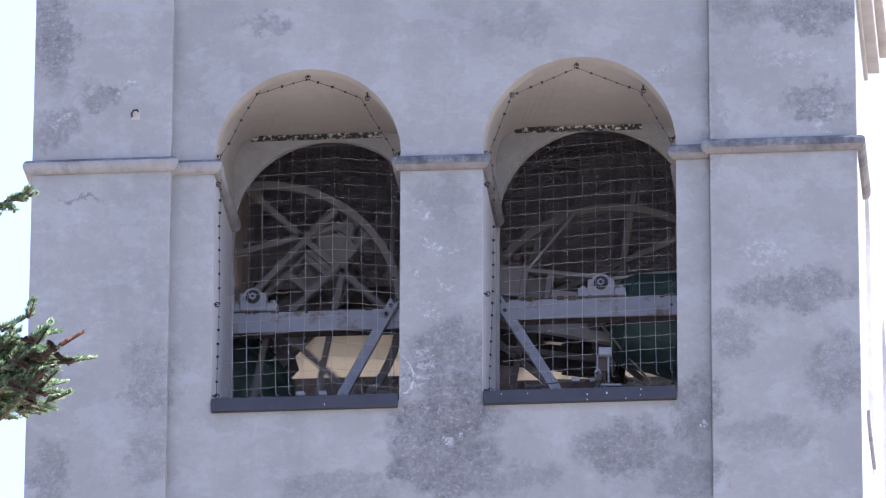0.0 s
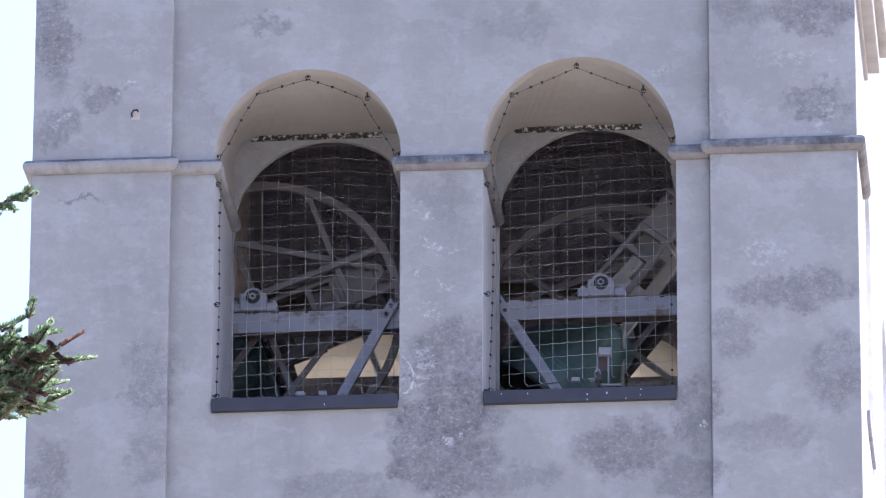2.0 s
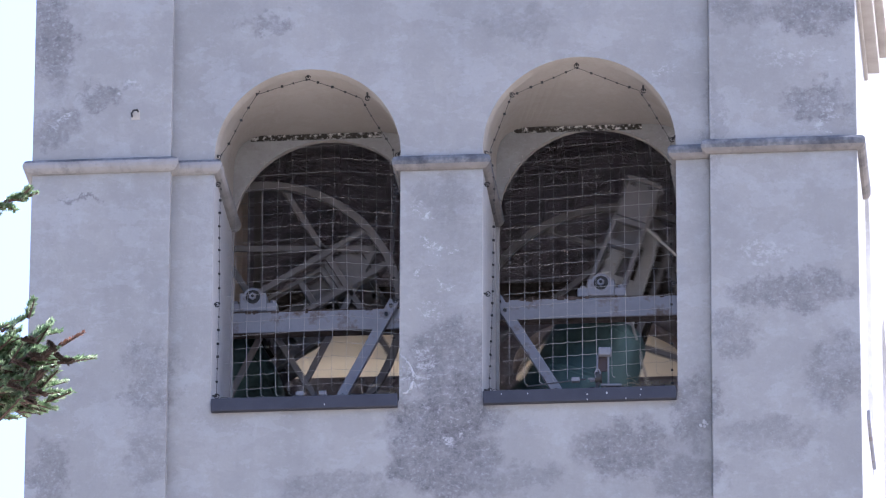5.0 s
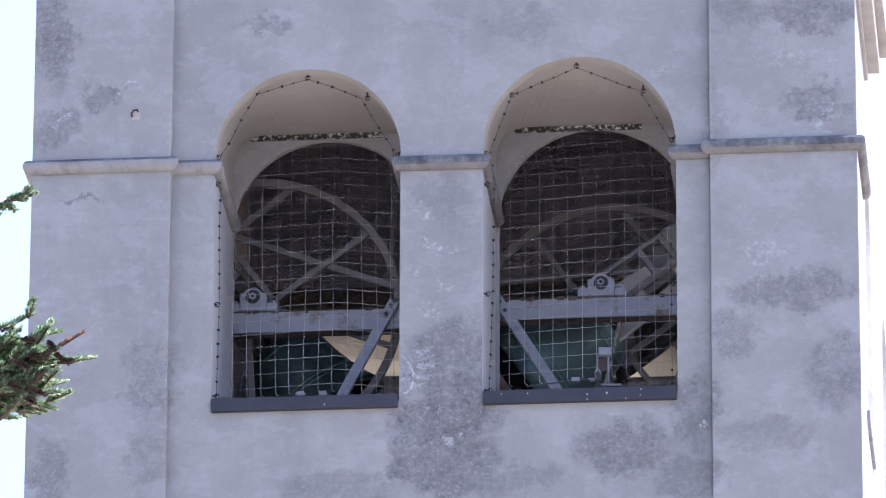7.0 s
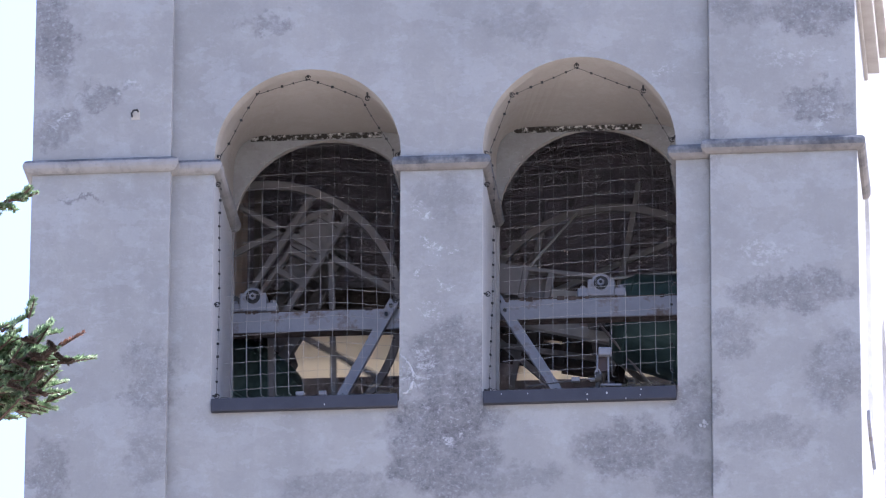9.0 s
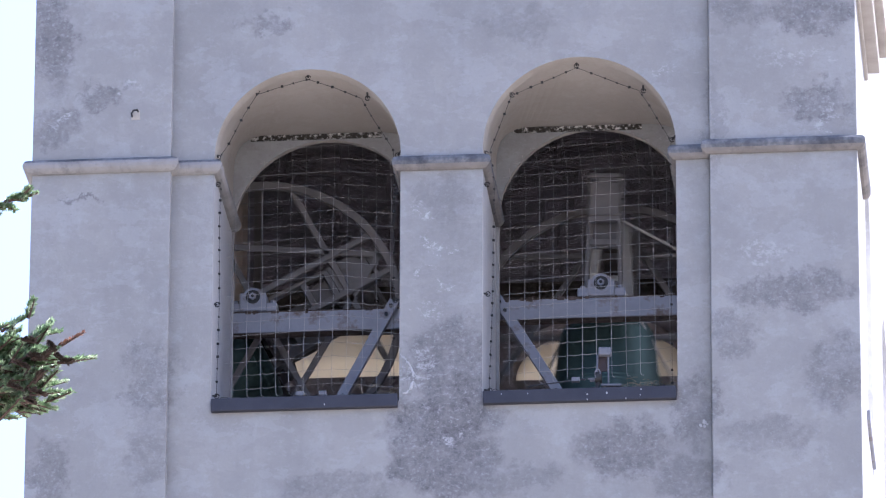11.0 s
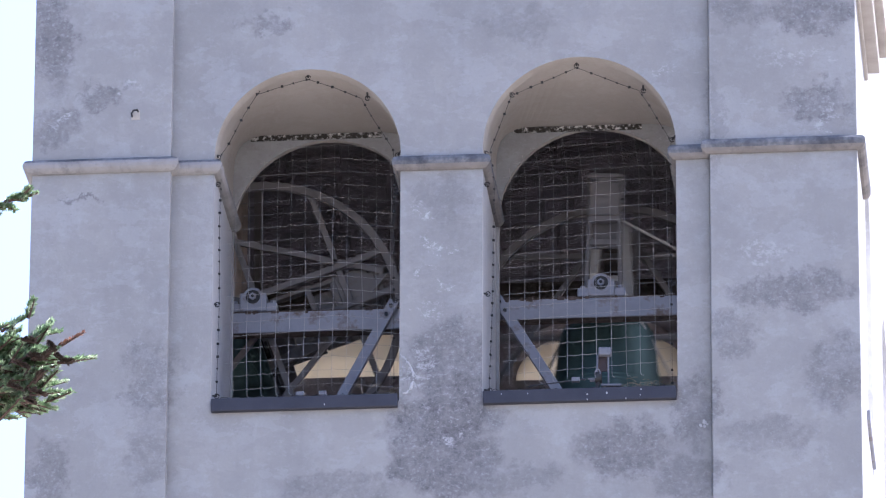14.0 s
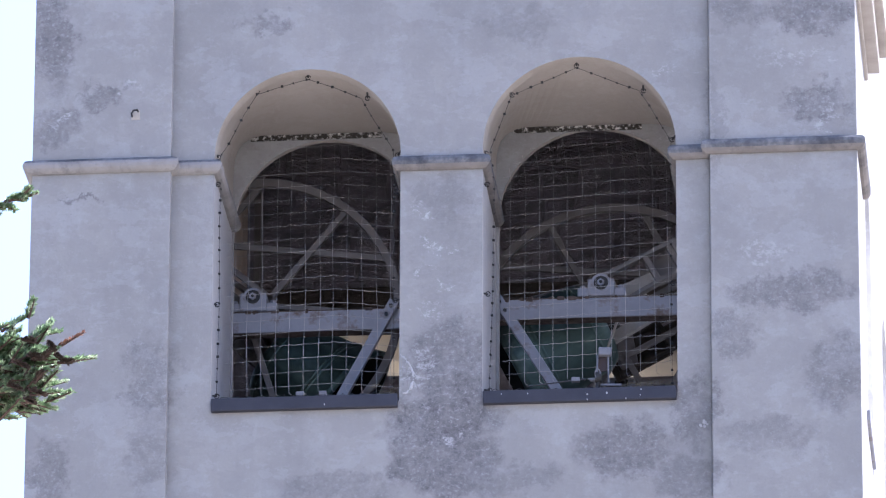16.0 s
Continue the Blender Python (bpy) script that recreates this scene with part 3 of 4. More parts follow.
# ---------- bells ----------
def swing_bell(at, wheel_y, wheel_r, wheel_mat, size, ladder_y, bell_y, stays, label, rear):
    """A bell on its steel yoke with counterweight and rope wheel; origin on the axis at the front bearing, mouth down."""
    b = holder("swinging_bell", at, label, "bell", "swinging bells")
    bm = bmesh.new()
    cyl(bm, (0, -0.05, 0), (0, 1.80, 0), 0.026, 16)
    part("shaft", bm, DARKSTEEL, b)
    # ladder frames with counterweights at both ends of the yoke
    for y0 in (ladder_y, ladder_y + rear):
        y1 = y0 + 0.06
        # this bell's rear frame is darker: the chamber's shade is put into its colour
        coat = REARSTEEL if stays and y0 > ladder_y else WHEEL
        for s in (-1, 1):
            bm = bmesh.new()
            bar(bm, (s * 0.105, -0.03), (s * 0.090, 0.51), 0.026, y0, y1)
            part("ladder_side", bm, coat, b)
        for z in (0.0, 0.335, 0.49):
            bm = bmesh.new()
            box(bm, -0.10, 0.10, y0 + 0.004, y1 - 0.004, z - 0.018, z + 0.018, 0.004)
            part("ladder_rung", bm, coat, b)
        bm = bmesh.new()
        box(bm, -0.098, 0.098, y0 - 0.02, y1 + 0.05, 0.505, 0.745, 0.008)
        part("counterweight", bm, coat, b, "rectangular steel counterweight")
        for s in (-1, 1):
            bm = bmesh.new()
            cyl(bm, (s * 0.06, y0 - 0.035, 0.72), (s * 0.06, y0 - 0.015, 0.72), 0.014, 6)
            part("bolt", bm, DARKSTEEL, b)
        bm = bmesh.new()
        box(bm, -0.102, 0.102, y0 - 0.025, y1 + 0.055, 0.746, 0.775, 0.006)
        part("cap_plate", bm, coat, b)
        bm = bmesh.new()
        box(bm, -0.085, 0.085, y1 + 0.06, y1 + 0.08, 0.34, 0.52, 0.004)
        part("back_plate", bm, coat, b)
    bm = bmesh.new()
    box(bm, -0.125, 0.125, ladder_y + rear + 0.062, ladder_y + rear + 0.076, -0.06, 0.33, 0.004)
    part("web_plate", bm, REARSTEEL if stays else WHEEL, b)
    # rear plate of the yoke, pale, with round holes
    bm = bmesh.new()
    for s in (-1, 1):
        bar(bm, (s * 0.125, -0.08), (s * 0.085, 0.60), 0.075, ladder_y + 0.42, ladder_y + 0.47)
    box(bm, -0.13, 0.13, ladder_y + 0.422, ladder_y + 0.468, 0.16, 0.28, 0.006)
    box(bm, -0.10, 0.10, ladder_y + 0.422, ladder_y + 0.468, 0.50, 0.62, 0.006)
    part("rear_plate", bm, PALE if stays else WHEEL, b, "pale yoke plate" if stays else "")
    bm = bmesh.new()
    box(bm, -0.09, 0.09, ladder_y + 0.07, 1.25, -0.005, 0.11, 0.012)
    part("headstock", bm, WHEEL, b, "box-section headstock")
    # bell body on its crown
    c = bell_y
    k, tall = size
    outer = [(0.03, -0.03), (0.19, -0.035), (0.25, -0.05), (0.282, -0.085), (0.298, -0.14), (0.313, -0.25), (0.338, -0.37), (0.368, -0.46), (0.397, -0.53), (0.41, -0.565)]
    inner = [(0.382, -0.572), (0.338, -0.47), (0.306, -0.37), (0.282, -0.25), (0.266, -0.15), (0.23, -0.09), (0.16, -0.07), (0.02, -0.065)]
    bm = bmesh.new()
    lathe(bm, [(r * k, z * tall) for r, z in outer] + [(0.382 * k, -0.572 * tall)], 56)
    bmesh.ops.delete(bm, geom=[f for f in bm.faces if len(f.verts) > 4 and f.calc_center_median().z < -0.4], context="FACES")
    bmesh.ops.translate(bm, vec=(0, c, 0), verts=bm.verts)
    body = part("bell_body", bm, BRONZE, b, "green patinated bronze bell", smooth=True)
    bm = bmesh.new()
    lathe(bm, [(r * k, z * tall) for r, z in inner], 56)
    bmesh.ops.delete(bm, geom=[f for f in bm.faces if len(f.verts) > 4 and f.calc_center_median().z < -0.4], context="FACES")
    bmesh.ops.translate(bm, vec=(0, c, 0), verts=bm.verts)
    part("bell_inside", bm, BELLIN, body, "bell interior coloured near black", smooth=True)
    for z, rr in ((-0.115, 0.291), (-0.395, 0.346), (-0.42, 0.354)):
        bm = bmesh.new()
        lathe(bm, [((rr - 0.012) * k, (z + 0.008) * tall), ((rr + 0.004) * k, (z + 0.004) * tall), ((rr + 0.006) * k, (z - 0.004) * tall), ((rr + 0.004) * k, (z - 0.01) * tall)], 56, closed=True)
        bmesh.ops.translate(bm, vec=(0, c, 0), verts=bm.verts)
        part("raised_band", bm, BRONZE, body, smooth=True)
    for s in (-0.09, 0.09):
        bm = bmesh.new()
        box(bm, -0.12, 0.12, c + s - 0.02, c + s + 0.02, -0.05, 0.03, 0.008)
        part("crown_strap", bm, DARKSTEEL, b)
    # rope wheel
    R = wheel_r
    seg = 72
    bm = bmesh.new()
    prof = [(R - 0.046, -0.034), (R, -0.036), (R - 0.010, -0.022), (R - 0.010, -0.014), (R, 0.0), (R - 0.046, -0.002)]
    rings = []
    for i in range(seg + 1):
        a = 2 * math.pi * i / seg
        rings.append([(r * math.cos(a), wheel_y + y, r * math.sin(a)) for r, y in prof])
    loft(bm, rings, True, False)
    bmesh.ops.remove_doubles(bm, verts=bm.verts, dist=1e-5)
    if not stays:      # this wheel runs a little out of true
        bmesh.ops.translate(bm, vec=(0.010, 0, 0.008), verts=bm.verts)
    part("rim", bm, wheel_mat, b)
    r0 = R - 0.03
    for sx in (-0.13, 0.13):
        bm = bmesh.new()
        bar(bm, (sx, -0.02), (sx, math.sqrt(r0 * r0 - sx * sx)), 0.038, wheel_y - 0.022, wheel_y + 0.0)
        part("upright_spoke", bm, wheel_mat, b)
    for a, lift in ((0, 0.02), (180, 0.02), (-57, 0.07), (-123, 0.07)):
        c_, s_ = math.cos(radians(a)), math.sin(radians(a))
        bm = bmesh.new()
        ox, oz = abs(s_) * lift * (1 if c_ > 0 else -1), abs(c_) * lift
        bar(bm, (0.03 * c_ + ox, 0.03 * s_ + oz), (r0 * 0.995 * c_ + ox, r0 * 0.995 * s_ + oz), 0.038, wheel_y - 0.022, wheel_y + 0.0)
        part("spoke", bm, wheel_mat, b)
    for na, d in ((33, 0.51), (147, 0.51), (90, 0.63)):
        n_ = Vector((math.cos(radians(na)), math.sin(radians(na))))
        t_ = Vector((-n_.y, n_.x))
        h_ = math.sqrt(r0 * r0 - (d * R) ** 2)
        bm = bmesh.new()
        bar(bm, n_ * d * R - t_ * h_, n_ * d * R + t_ * h_, 0.038, wheel_y + 0.001, wheel_y + 0.022)
        part("chord", bm, wheel_mat, b)
    if stays:     # slender stays from the yoke to the wheel
        for a, z in ((25, 0.50), (-48, 0.08), (228, 0.08)):
            sx = 0.10 if math.cos(radians(a)) > 0 else -0.10
            bm = bmesh.new()
            cyl(bm, (sx, ladder_y + 0.07, z), ((R - 0.03) * math.cos(radians(a)), wheel_y - 0.03, (R - 0.03) * math.sin(radians(a))), 0.0085, 8)
            # the left stay gets the darker coat, its shade put into the colour
            part("stay", bm, WHEEL if a > 90 else PALE, b, "thin stay rod")
        bm = bmesh.new()
        bar(bm, (R - 0.02, 0.02), (R + 0.15, 0.02), 0.035, wheel_y - 0.03, wheel_y - 0.005)
        part("rope_arm", bm, wheel_mat, b)
    bm = bmesh.new()
    cyl(bm, (0, wheel_y - 0.05, 0), (0, wheel_y + 0.05, 0), 0.07, 20)
    part("hub", bm, wheel_mat, b)
    return b


BELL_A = swing_bell((AXIS[0][0], AXIS[0][1], ZC + AXIS[0][2]), 0.26, 0.876, WHEEL, (1.05, 1.06), 0.33, 0.88, False, "green bronze bell on a grey steel yoke with rope wheel, swinging", 0.50)
BELL_B = swing_bell((AXIS[1][0], AXIS[1][1], ZC + AXIS[1][2]), 0.93, 0.90, WHEEL, (0.98, 1.20), 0.10, 0.52, True, "green bronze bell on a pale steel yoke with rope wheel, swinging", 1.12)
# ---------- bell chamber: rubble face, timber and pier ----------
rng = random.Random(4)
STONES = []
for k in range(8):
    bm = bmesh.new()
    for v in bmesh.ops.create_cube(bm, size=1.0)["verts"]:
        v.co = Vector((v.co.x * rng.uniform(0.86, 1), v.co.y, v.co.z * rng.uniform(0.84, 1)))
        if v.co.y < 0:
            v.co *= rng.uniform(0.85, 0.97)
    ob = finish("stone", bm, STONE)
    STONES.append(ob.data)
    bpy.data.objects.remove(ob)
z = ZC + 0.55
while z < ZC + 3.0:
    h = rng.uniform(0.14, 0.24)
    x = XL + 0.25
    while x < XR - 0.55:
        w = rng.uniform(0.18, 0.40)
        if not any(x + w > a - 0.02 and x < b + 0.02 and z + h > ZC + c - 0.02 and z < ZC + e_ + 0.02 for a, b, c, e_ in PANELS):
            d = rng.uniform(0.005, 0.012)
            st = new("stone", STONES[rng.randrange(8)])
            st.parent = wall_rear
            st.location, st.scale = (x + w / 2, YB - 0.35 - d / 2 + 0.004, z + h / 2), (w * 1.04, d, h * 1.06)
        x += w
    z += h
# stands in for a sunlit jamb; the light on it is put into the colour
bm = bmesh.new()
box(bm, -1.70, -1.575, 3.15, 3.4, ZC + 0.83, ZC + 3.2, 0.012)
tagged(finish("inner_pier", bm, material("sunlit_look_plaster", [(0.56, 0.46, 0.37), (0.66, 0.55, 0.45)], scale=3, bump=0.3)), "beige pier standing in for a sunlit jamb inside the bell chamber", "pier", kind="structure")
# block added to carry the pier and fill the dark below the beam
bm = bmesh.new()
box(bm, -2.23, -1.44, 3.08, 3.45, ZC - 1.8, ZC + 0.83, 0.02)
tagged(finish("inner_ledge", bm, STONE), "added dark rubble block that carries the inner pier", "ledge", kind="structure")
bm = bmesh.new()
box(bm, -1.507, -1.46, 3.15, 3.21, ZC + 0.83, ZC + 1.70, 0.006)
tagged(finish("upright_post", bm, material("grey_weathered_post", [(0.17, 0.155, 0.15), (0.25, 0.23, 0.22)], scale=5, streak=0.2, bump=0.3)), "slim grey weathered post standing beside the inner pier", "post")
bm = bmesh.new()
box(bm, -2.2, 1.88, 3.55, 3.72, ZC + 1.02, ZC + 1.16, 0.01)
tagged(finish("timber_tie", bm, material("old_timber", [(0.07, 0.06, 0.054), (0.13, 0.112, 0.10)], scale=4, streak=6, bump=0.4)), "old dark timber tie beam across the chamber", "beam")

# ---------- bird nets ----------
CABLES = [
    [(-1.346, -0.843), (-1.337, -0.273), (-1.344, 0.231), (-1.335, 0.600), (-1.344, 0.677), (-1.294, 0.755), (-1.205, 0.941), (-1.129, 1.067), (-0.977, 1.115), (-0.824, 1.155),
     (-0.671, 1.098), (-0.501, 1.02), (-0.466, 0.95), (-0.422, 0.871), (-0.364, 0.778), (-0.31, 0.685), (-0.301, 0.558), (-0.303, 0.197), (-0.296, -0.839)],
    [(0.267, -0.857), (0.286, -0.253), (0.295, 0.429), (0.271, 0.665), (0.312, 0.773), (0.396, 1.006), (0.531, 1.067), (0.632, 1.108), (0.784, 1.175), (0.919, 1.116),
     (1.053, 1.056), (1.154, 1.016), (1.204, 0.942), (1.254, 0.849), (1.304, 0.757), (1.345, 0.683), (1.341, -0.215), (1.343, -0.854)],
]
HOOKS = [
    [(-0.823, 1.165), (-1.127, 1.085), (-0.465, 1.020), (-1.355, 0.669), (-1.355, 0.495), (-1.350, -0.272), (-1.343, -0.85), (-0.282, 0.647), (-0.290, 0.412), (-0.290, -0.278)],
    [(0.785, 1.185), (0.401, 1.010), (1.183, 1.010), (0.245, 0.640), (0.253, 0.441), (0.258, -0.256), (0.270, -0.864), (1.352, 0.690), (1.352, -0.223)],
]
NET_Y = 0.10
for i, (cx, half, spring, rise, icx, itop) in enumerate(WINDOWS):
    rng = random.Random(20 + i)
    net = holder("bird_net", (0, 0, ZC), "light wire bird net stretched across the arched opening", "net", "bird nets")
    first, step, x0, x1, top_row = ((-1.253, 0.0853, -1.300, -0.262, 0.973), (0.407, 0.0858, 0.365, 1.384, 0.983))[i]
    pitch = (0.1013, 0.1007)[i]

    def on_net(x, z, i=i, x0=x0, x1=x1):
        """A point of the slack net, which leans inwards from the sill to the inner arch."""
        u = (x - x0) / (x1 - x0)
        if i == 0:     # peaked where a tight strand pulls it up
            dz = -0.036 * max(0.64 - u, 0) / 0.64 - 0.050 * max(u - 0.64, 0) / 0.36
            dx = 0.004 * math.sin(6 * z + 4 * u)
        else:          # hauled up towards one side, and drawn aside near the top
            dz = 0.072 * u - 0.016 * math.exp(-((u - 0.93) / 0.07) ** 2) * (1 if z > 0.6 else 0.3)
            dx = -0.013 * max(0.39 - z, 0) + 0.008 * math.exp(-((z - 0.68) / 0.13) ** 2) - 0.09 * max(z - 0.82, 0)
        y = 0.15 + 0.80 * min(max((z + dz + 0.84) / 1.94, 0), 1)
        return Vector((x + dx - 0.117 * (y - 0.1), y + rng.uniform(-0.003, 0.003), z + dz))

    def inside(p):
        q = 1 - ((p.x - icx) / 0.575) ** 2
        return p.z < (itop - 0.565) + 0.565 * math.sqrt(max(q, 0)) + 0.01

    for k in range(12):
        x = first + step * k + rng.uniform(-0.003, 0.003)
        ph = rng.uniform(0, 6.28)
        pts = [on_net(x + 0.003 * math.sin(4 * j / 40 + ph), -0.80 + 1.93 * j / 40) for j in range(41)]
        pts = [p for p in pts if inside(p)]
        e_ = pts[0]      # hooked end
        bm = bmesh.new()
        tube(bm, [e_ + Vector((0.020, 0, -0.016)), e_ + Vector((0.010, 0, -0.014)), e_ + Vector((0.003, 0, -0.006))] + pts, 0.0011, 4)
        part("strand", bm, WIRE, net)
    for k in range(-1, 18):
        zz = top_row - pitch * k + rng.uniform(-0.002, 0.002)
        pts = [on_net(x0 + (x1 - x0) * j / 66, zz - 0.005 * abs(math.sin(math.pi * (x0 + (x1 - x0) * j / 66 - first) / step))) for j in range(67)]
        pts = [p for p in pts if inside(p)]
        if len(pts) > 2:
            bm = bmesh.new()
            tube(bm, pts, 0.0011, 4)
            part("strand", bm, WIRE, net)
    bm = bmesh.new()
    tube(bm, [(x, NET_Y, z_) for x, z_ in CABLES[i]], 0.0016, 6)
    part("border_cable", bm, CABLE, net, "dark border cable")
    # clips along the cable
    acc = 0.0
    for (xa, za), (xb, zb_) in zip(CABLES[i][:-1], CABLES[i][1:]):
        d = math.hypot(xb - xa, zb_ - za)
        while acc < d:
            px, pz = xa + (xb - xa) * acc / d, za + (zb_ - za) * acc / d
            if px < cx + half * 0.9 or rng.random() < 0.5:
                bm = bmesh.new()
                s_ = rng.uniform(0.0045, 0.008)
                box(bm, px - s_, px + s_, NET_Y - 0.008, NET_Y + 0.008, pz - s_ * 0.7, pz + s_ * 0.7, 0.002)
                part("clip", bm, BLACK, net)
            acc += 0.082 + rng.uniform(-0.012, 0.012)
        acc -= d
    for hx, hz in HOOKS[i]:
        bm = bmesh.new()
        ex = hx + (0.03 if hx > cx else -0.03) * (1 if abs(hx - cx) > 0.4 else 0)
        ez = hz + (0.03 if hz > spring else 0)
        cyl(bm, (hx, NET_Y, hz), (ex, NET_Y - 0.02, ez), 0.006, 6)
        tube(bm, [(hx + 0.014 * math.cos(a_), NET_Y - 0.004, hz + 0.014 * math.sin(a_)) for a_ in [k * math.pi / 5 for k in range(10)]], 0.0035, 5)
        part("eye_hook", bm, BLACK, net, "black screw eye")
    # loose bottom wire with tangles
    bm = bmesh.new()
    pts = [(cx - half + 0.03 + (2 * half - 0.06) * k / 60, NET_Y + 0.04 + rng.uniform(-0.02, 0.02), -0.875 + 0.03 * abs(math.sin(k * 0.8)) + rng.uniform(-0.006, 0.01)) for k in range(61)]
    tube(bm, pts, 0.0022, 4)
    part("tail_wire", bm, CABLE, net)

# ---------- small things on the sills ----------
for x, w in ((-0.845, 0.024), (-0.710, 0.022)):
    bm = bmesh.new()
    box(bm, x - w, x + w, 0.03, 0.07, ZC - 0.885, ZC - 0.858, 0.005)
    box(bm, x - w * 0.5, x + w * 0.5, 0.032, 0.068, ZC - 0.913, ZC - 0.885, 0.003)
    tagged(finish("net_tag", bm, GREYPL), "small pale plastic tag standing on the sill", "tag", "white tags")
fl = holder("floodlight_bracket", (0.942, 0.06, ZC - 0.912), "small grey bracket fitting with black joint on the sill", "bracket")
bm = bmesh.new()
box(bm, 0.024, 0.034, -0.012, 0.012, 0.0, 0.235, 0.003)
part("upright", bm, LIGHTFIT, fl, "pale edge-on upright")
bm = bmesh.new()
box(bm, -0.041, 0.034, -0.032, 0.012, 0.226, 0.276, 0.008, Matrix.Rotation(radians(3), 4, "Y"))
part("head", bm, LIGHTFIT, fl, "pale grey metal hood")
bm = bmesh.new()
box(bm, -0.036, 0.023, 0.002, 0.010, 0.135, 0.228, 0.002)
part("back_panel", bm, BROWNFIT, fl, "dark brown panel under the hood")
bm = bmesh.new()
cyl(bm, (-0.040, -0.02, 0.0), (-0.034, -0.02, 0.23), 0.006, 8)
part("rod", bm, FITTING, fl)
bm = bmesh.new()
cyl(bm, (-0.046, -0.03, 0.085), (-0.008, -0.03, 0.085), 0.034, 14)
cyl(bm, (-0.040, -0.03, 0.0), (-0.022, -0.03, 0.075), 0.012, 8)
part("joint", bm, BLACK, fl, "black swivel joint")
bm = bmesh.new()
tube(bm, [(-0.030 + 0.016 * math.cos(k * 0.5), -0.066, 0.095 + 0.03 * math.sin(k * 0.5)) for k in range(9)], 0.0035, 6)
part("cable_loop", bm, LIGHTFIT, fl, "pale loop of cable")
bm = bmesh.new()
cyl(bm, (-0.077, -0.03, 0.073), (-0.036, -0.03, 0.073), 0.012, 12)
cyl(bm, (-0.089, -0.03, 0.080), (-0.076, -0.03, 0.076), 0.005, 8)
part("gland", bm, LIGHTFIT, fl, "pale cable gland")
bm = bmesh.new()
box(bm, -0.016, 0.106, -0.03, 0.03, 0.034, 0.048, 0.003, Matrix.Rotation(radians(2), 4, "Y"))
part("foot_plate", bm, LIGHTFIT, fl, "pale foot plate")
for x in (0.0, 0.085):
    bm = bmesh.new()
    box(bm, x - 0.012, x + 0.012, -0.02, 0.02, 0.0, 0.036, 0.002)
    part("foot_block", bm, DARKSTEEL, fl)
bm = bmesh.new()
tube(bm, [(-0.45, -0.02, 0.045), (-0.3, -0.03, 0.058), (-0.2, -0.03, 0.07), (-0.1, -0.03, 0.078)], 0.004, 6)
part("lead", bm, CABLE, fl)
bm = bmesh.new()
box(bm, -0.186, -0.137, -0.045, -0.012, 0.062, 0.088, 0.004)
part("connector", bm, LIGHTFIT, fl, "pale cable connector")

# dry twigs and wire ends swept into the corner of the sill
tw = random.Random(31)
for x0, x1, n_ in ((1.05, 1.365, 46), (-0.44, -0.27, 16)):
    bm = bmesh.new()
    for k in range(n_):
        x, z_ = tw.uniform(x0, x1), tw.uniform(-0.905, -0.815)
        a_, ln = tw.uniform(-0.5, 0.6), tw.uniform(0.03, 0.09)
        p, q = Vector((x, tw.uniform(0.06, 0.16), ZC + z_)), Vector((ln * math.cos(a_), tw.uniform(-0.02, 0.02), ln * math.sin(a_)))
        tube(bm, [p - q / 2, p + Vector((0, 0, 0.006)), p + q / 2], 0.0014, 4)
    for k in range(int(n_ / 2)):      # those that lie on the board
        x = tw.uniform(x0, x1)
        tube(bm, [(x, 0.08, ZC - 0.911), (x + tw.uniform(-0.03, 0.03), 0.11, ZC - tw.uniform(0.82, 0.88))], 0.0014, 4)
    tagged(finish("twig_heap", bm, material("dry_straw", [(0.12, 0.10, 0.07), (0.30, 0.27, 0.20)], scale=30, bump=0.0)), "loose heap of dry twigs on the sill", "twigs", "twig heaps")

# hook left in the plaster
hk = holder("wall_hook", (-1.835, -0.07, ZC + 0.893), "small rusty iron hook in a pale plaster patch", "hook")
bm = bmesh.new()
box(bm, -0.026, 0.026, -0.003, 0.01, -0.035, 0.028, 0.003)
part("patch", bm, REVEAL, hk, "pale plaster patch")
bm = bmesh.new()
tube(bm, [(-0.018, -0.012, -0.022), (-0.022, -0.02, 0.0), (-0.010, -0.03, 0.014), (0.012, -0.03, 0.018), (0.020, -0.02, 0.008)], 0.0055, 6)
part("iron", bm, BLACK, hk, "black iron hook")

# pale weld scar beside the right-hand groove
bm = bmesh.new()
rng = random.Random(3)
for k in range(7):
    a_ = rng.uniform(0, 6.28)
    r_ = rng.uniform(0, 0.025)
    m_ = Matrix.Translation((1.530 + r_ * math.cos(a_), -0.001, ZC - 1.150 + r_ * math.sin(a_))) @ Matrix.Diagonal((1, 0.35, 1, 1))
    bmesh.ops.create_icosphere(bm, subdivisions=2, radius=rng.uniform(0.006, 0.011), matrix=m_)
tagged(finish("plaster_patch", bm, PLASTERPALE), "small whitish lump of filler on the wall", "patch")

# raised ridge of old filler round a repaired crack on the middle pier
bm = bmesh.new()
ridge = [(-0.245, -0.66), (-0.215, -0.69), (-0.185, -0.735), (-0.170, -0.80), (-0.180, -0.86), (-0.205, -0.895), (-0.24, -0.905)]
rr = random.Random(8)
fine = [Vector(a_).lerp(Vector(b_), k / 6) for a_, b_ in zip(ridge[:-1], ridge[1:]) for k in range(6)]
tube(bm, [(v.x + rr.uniform(-0.004, 0.004), 0.003, ZC + v.y + rr.uniform(-0.004, 0.004)) for v in fine],
     [rr.uniform(0.004, 0.012) * (0.6 + 0.5 * math.sin(math.pi * k / len(fine))) for k in range(len(fine))], 7)
tagged(finish("filler_ridge", bm, PLASTERPALE), "pale ridge of filler along an old plaster crack", "filler")
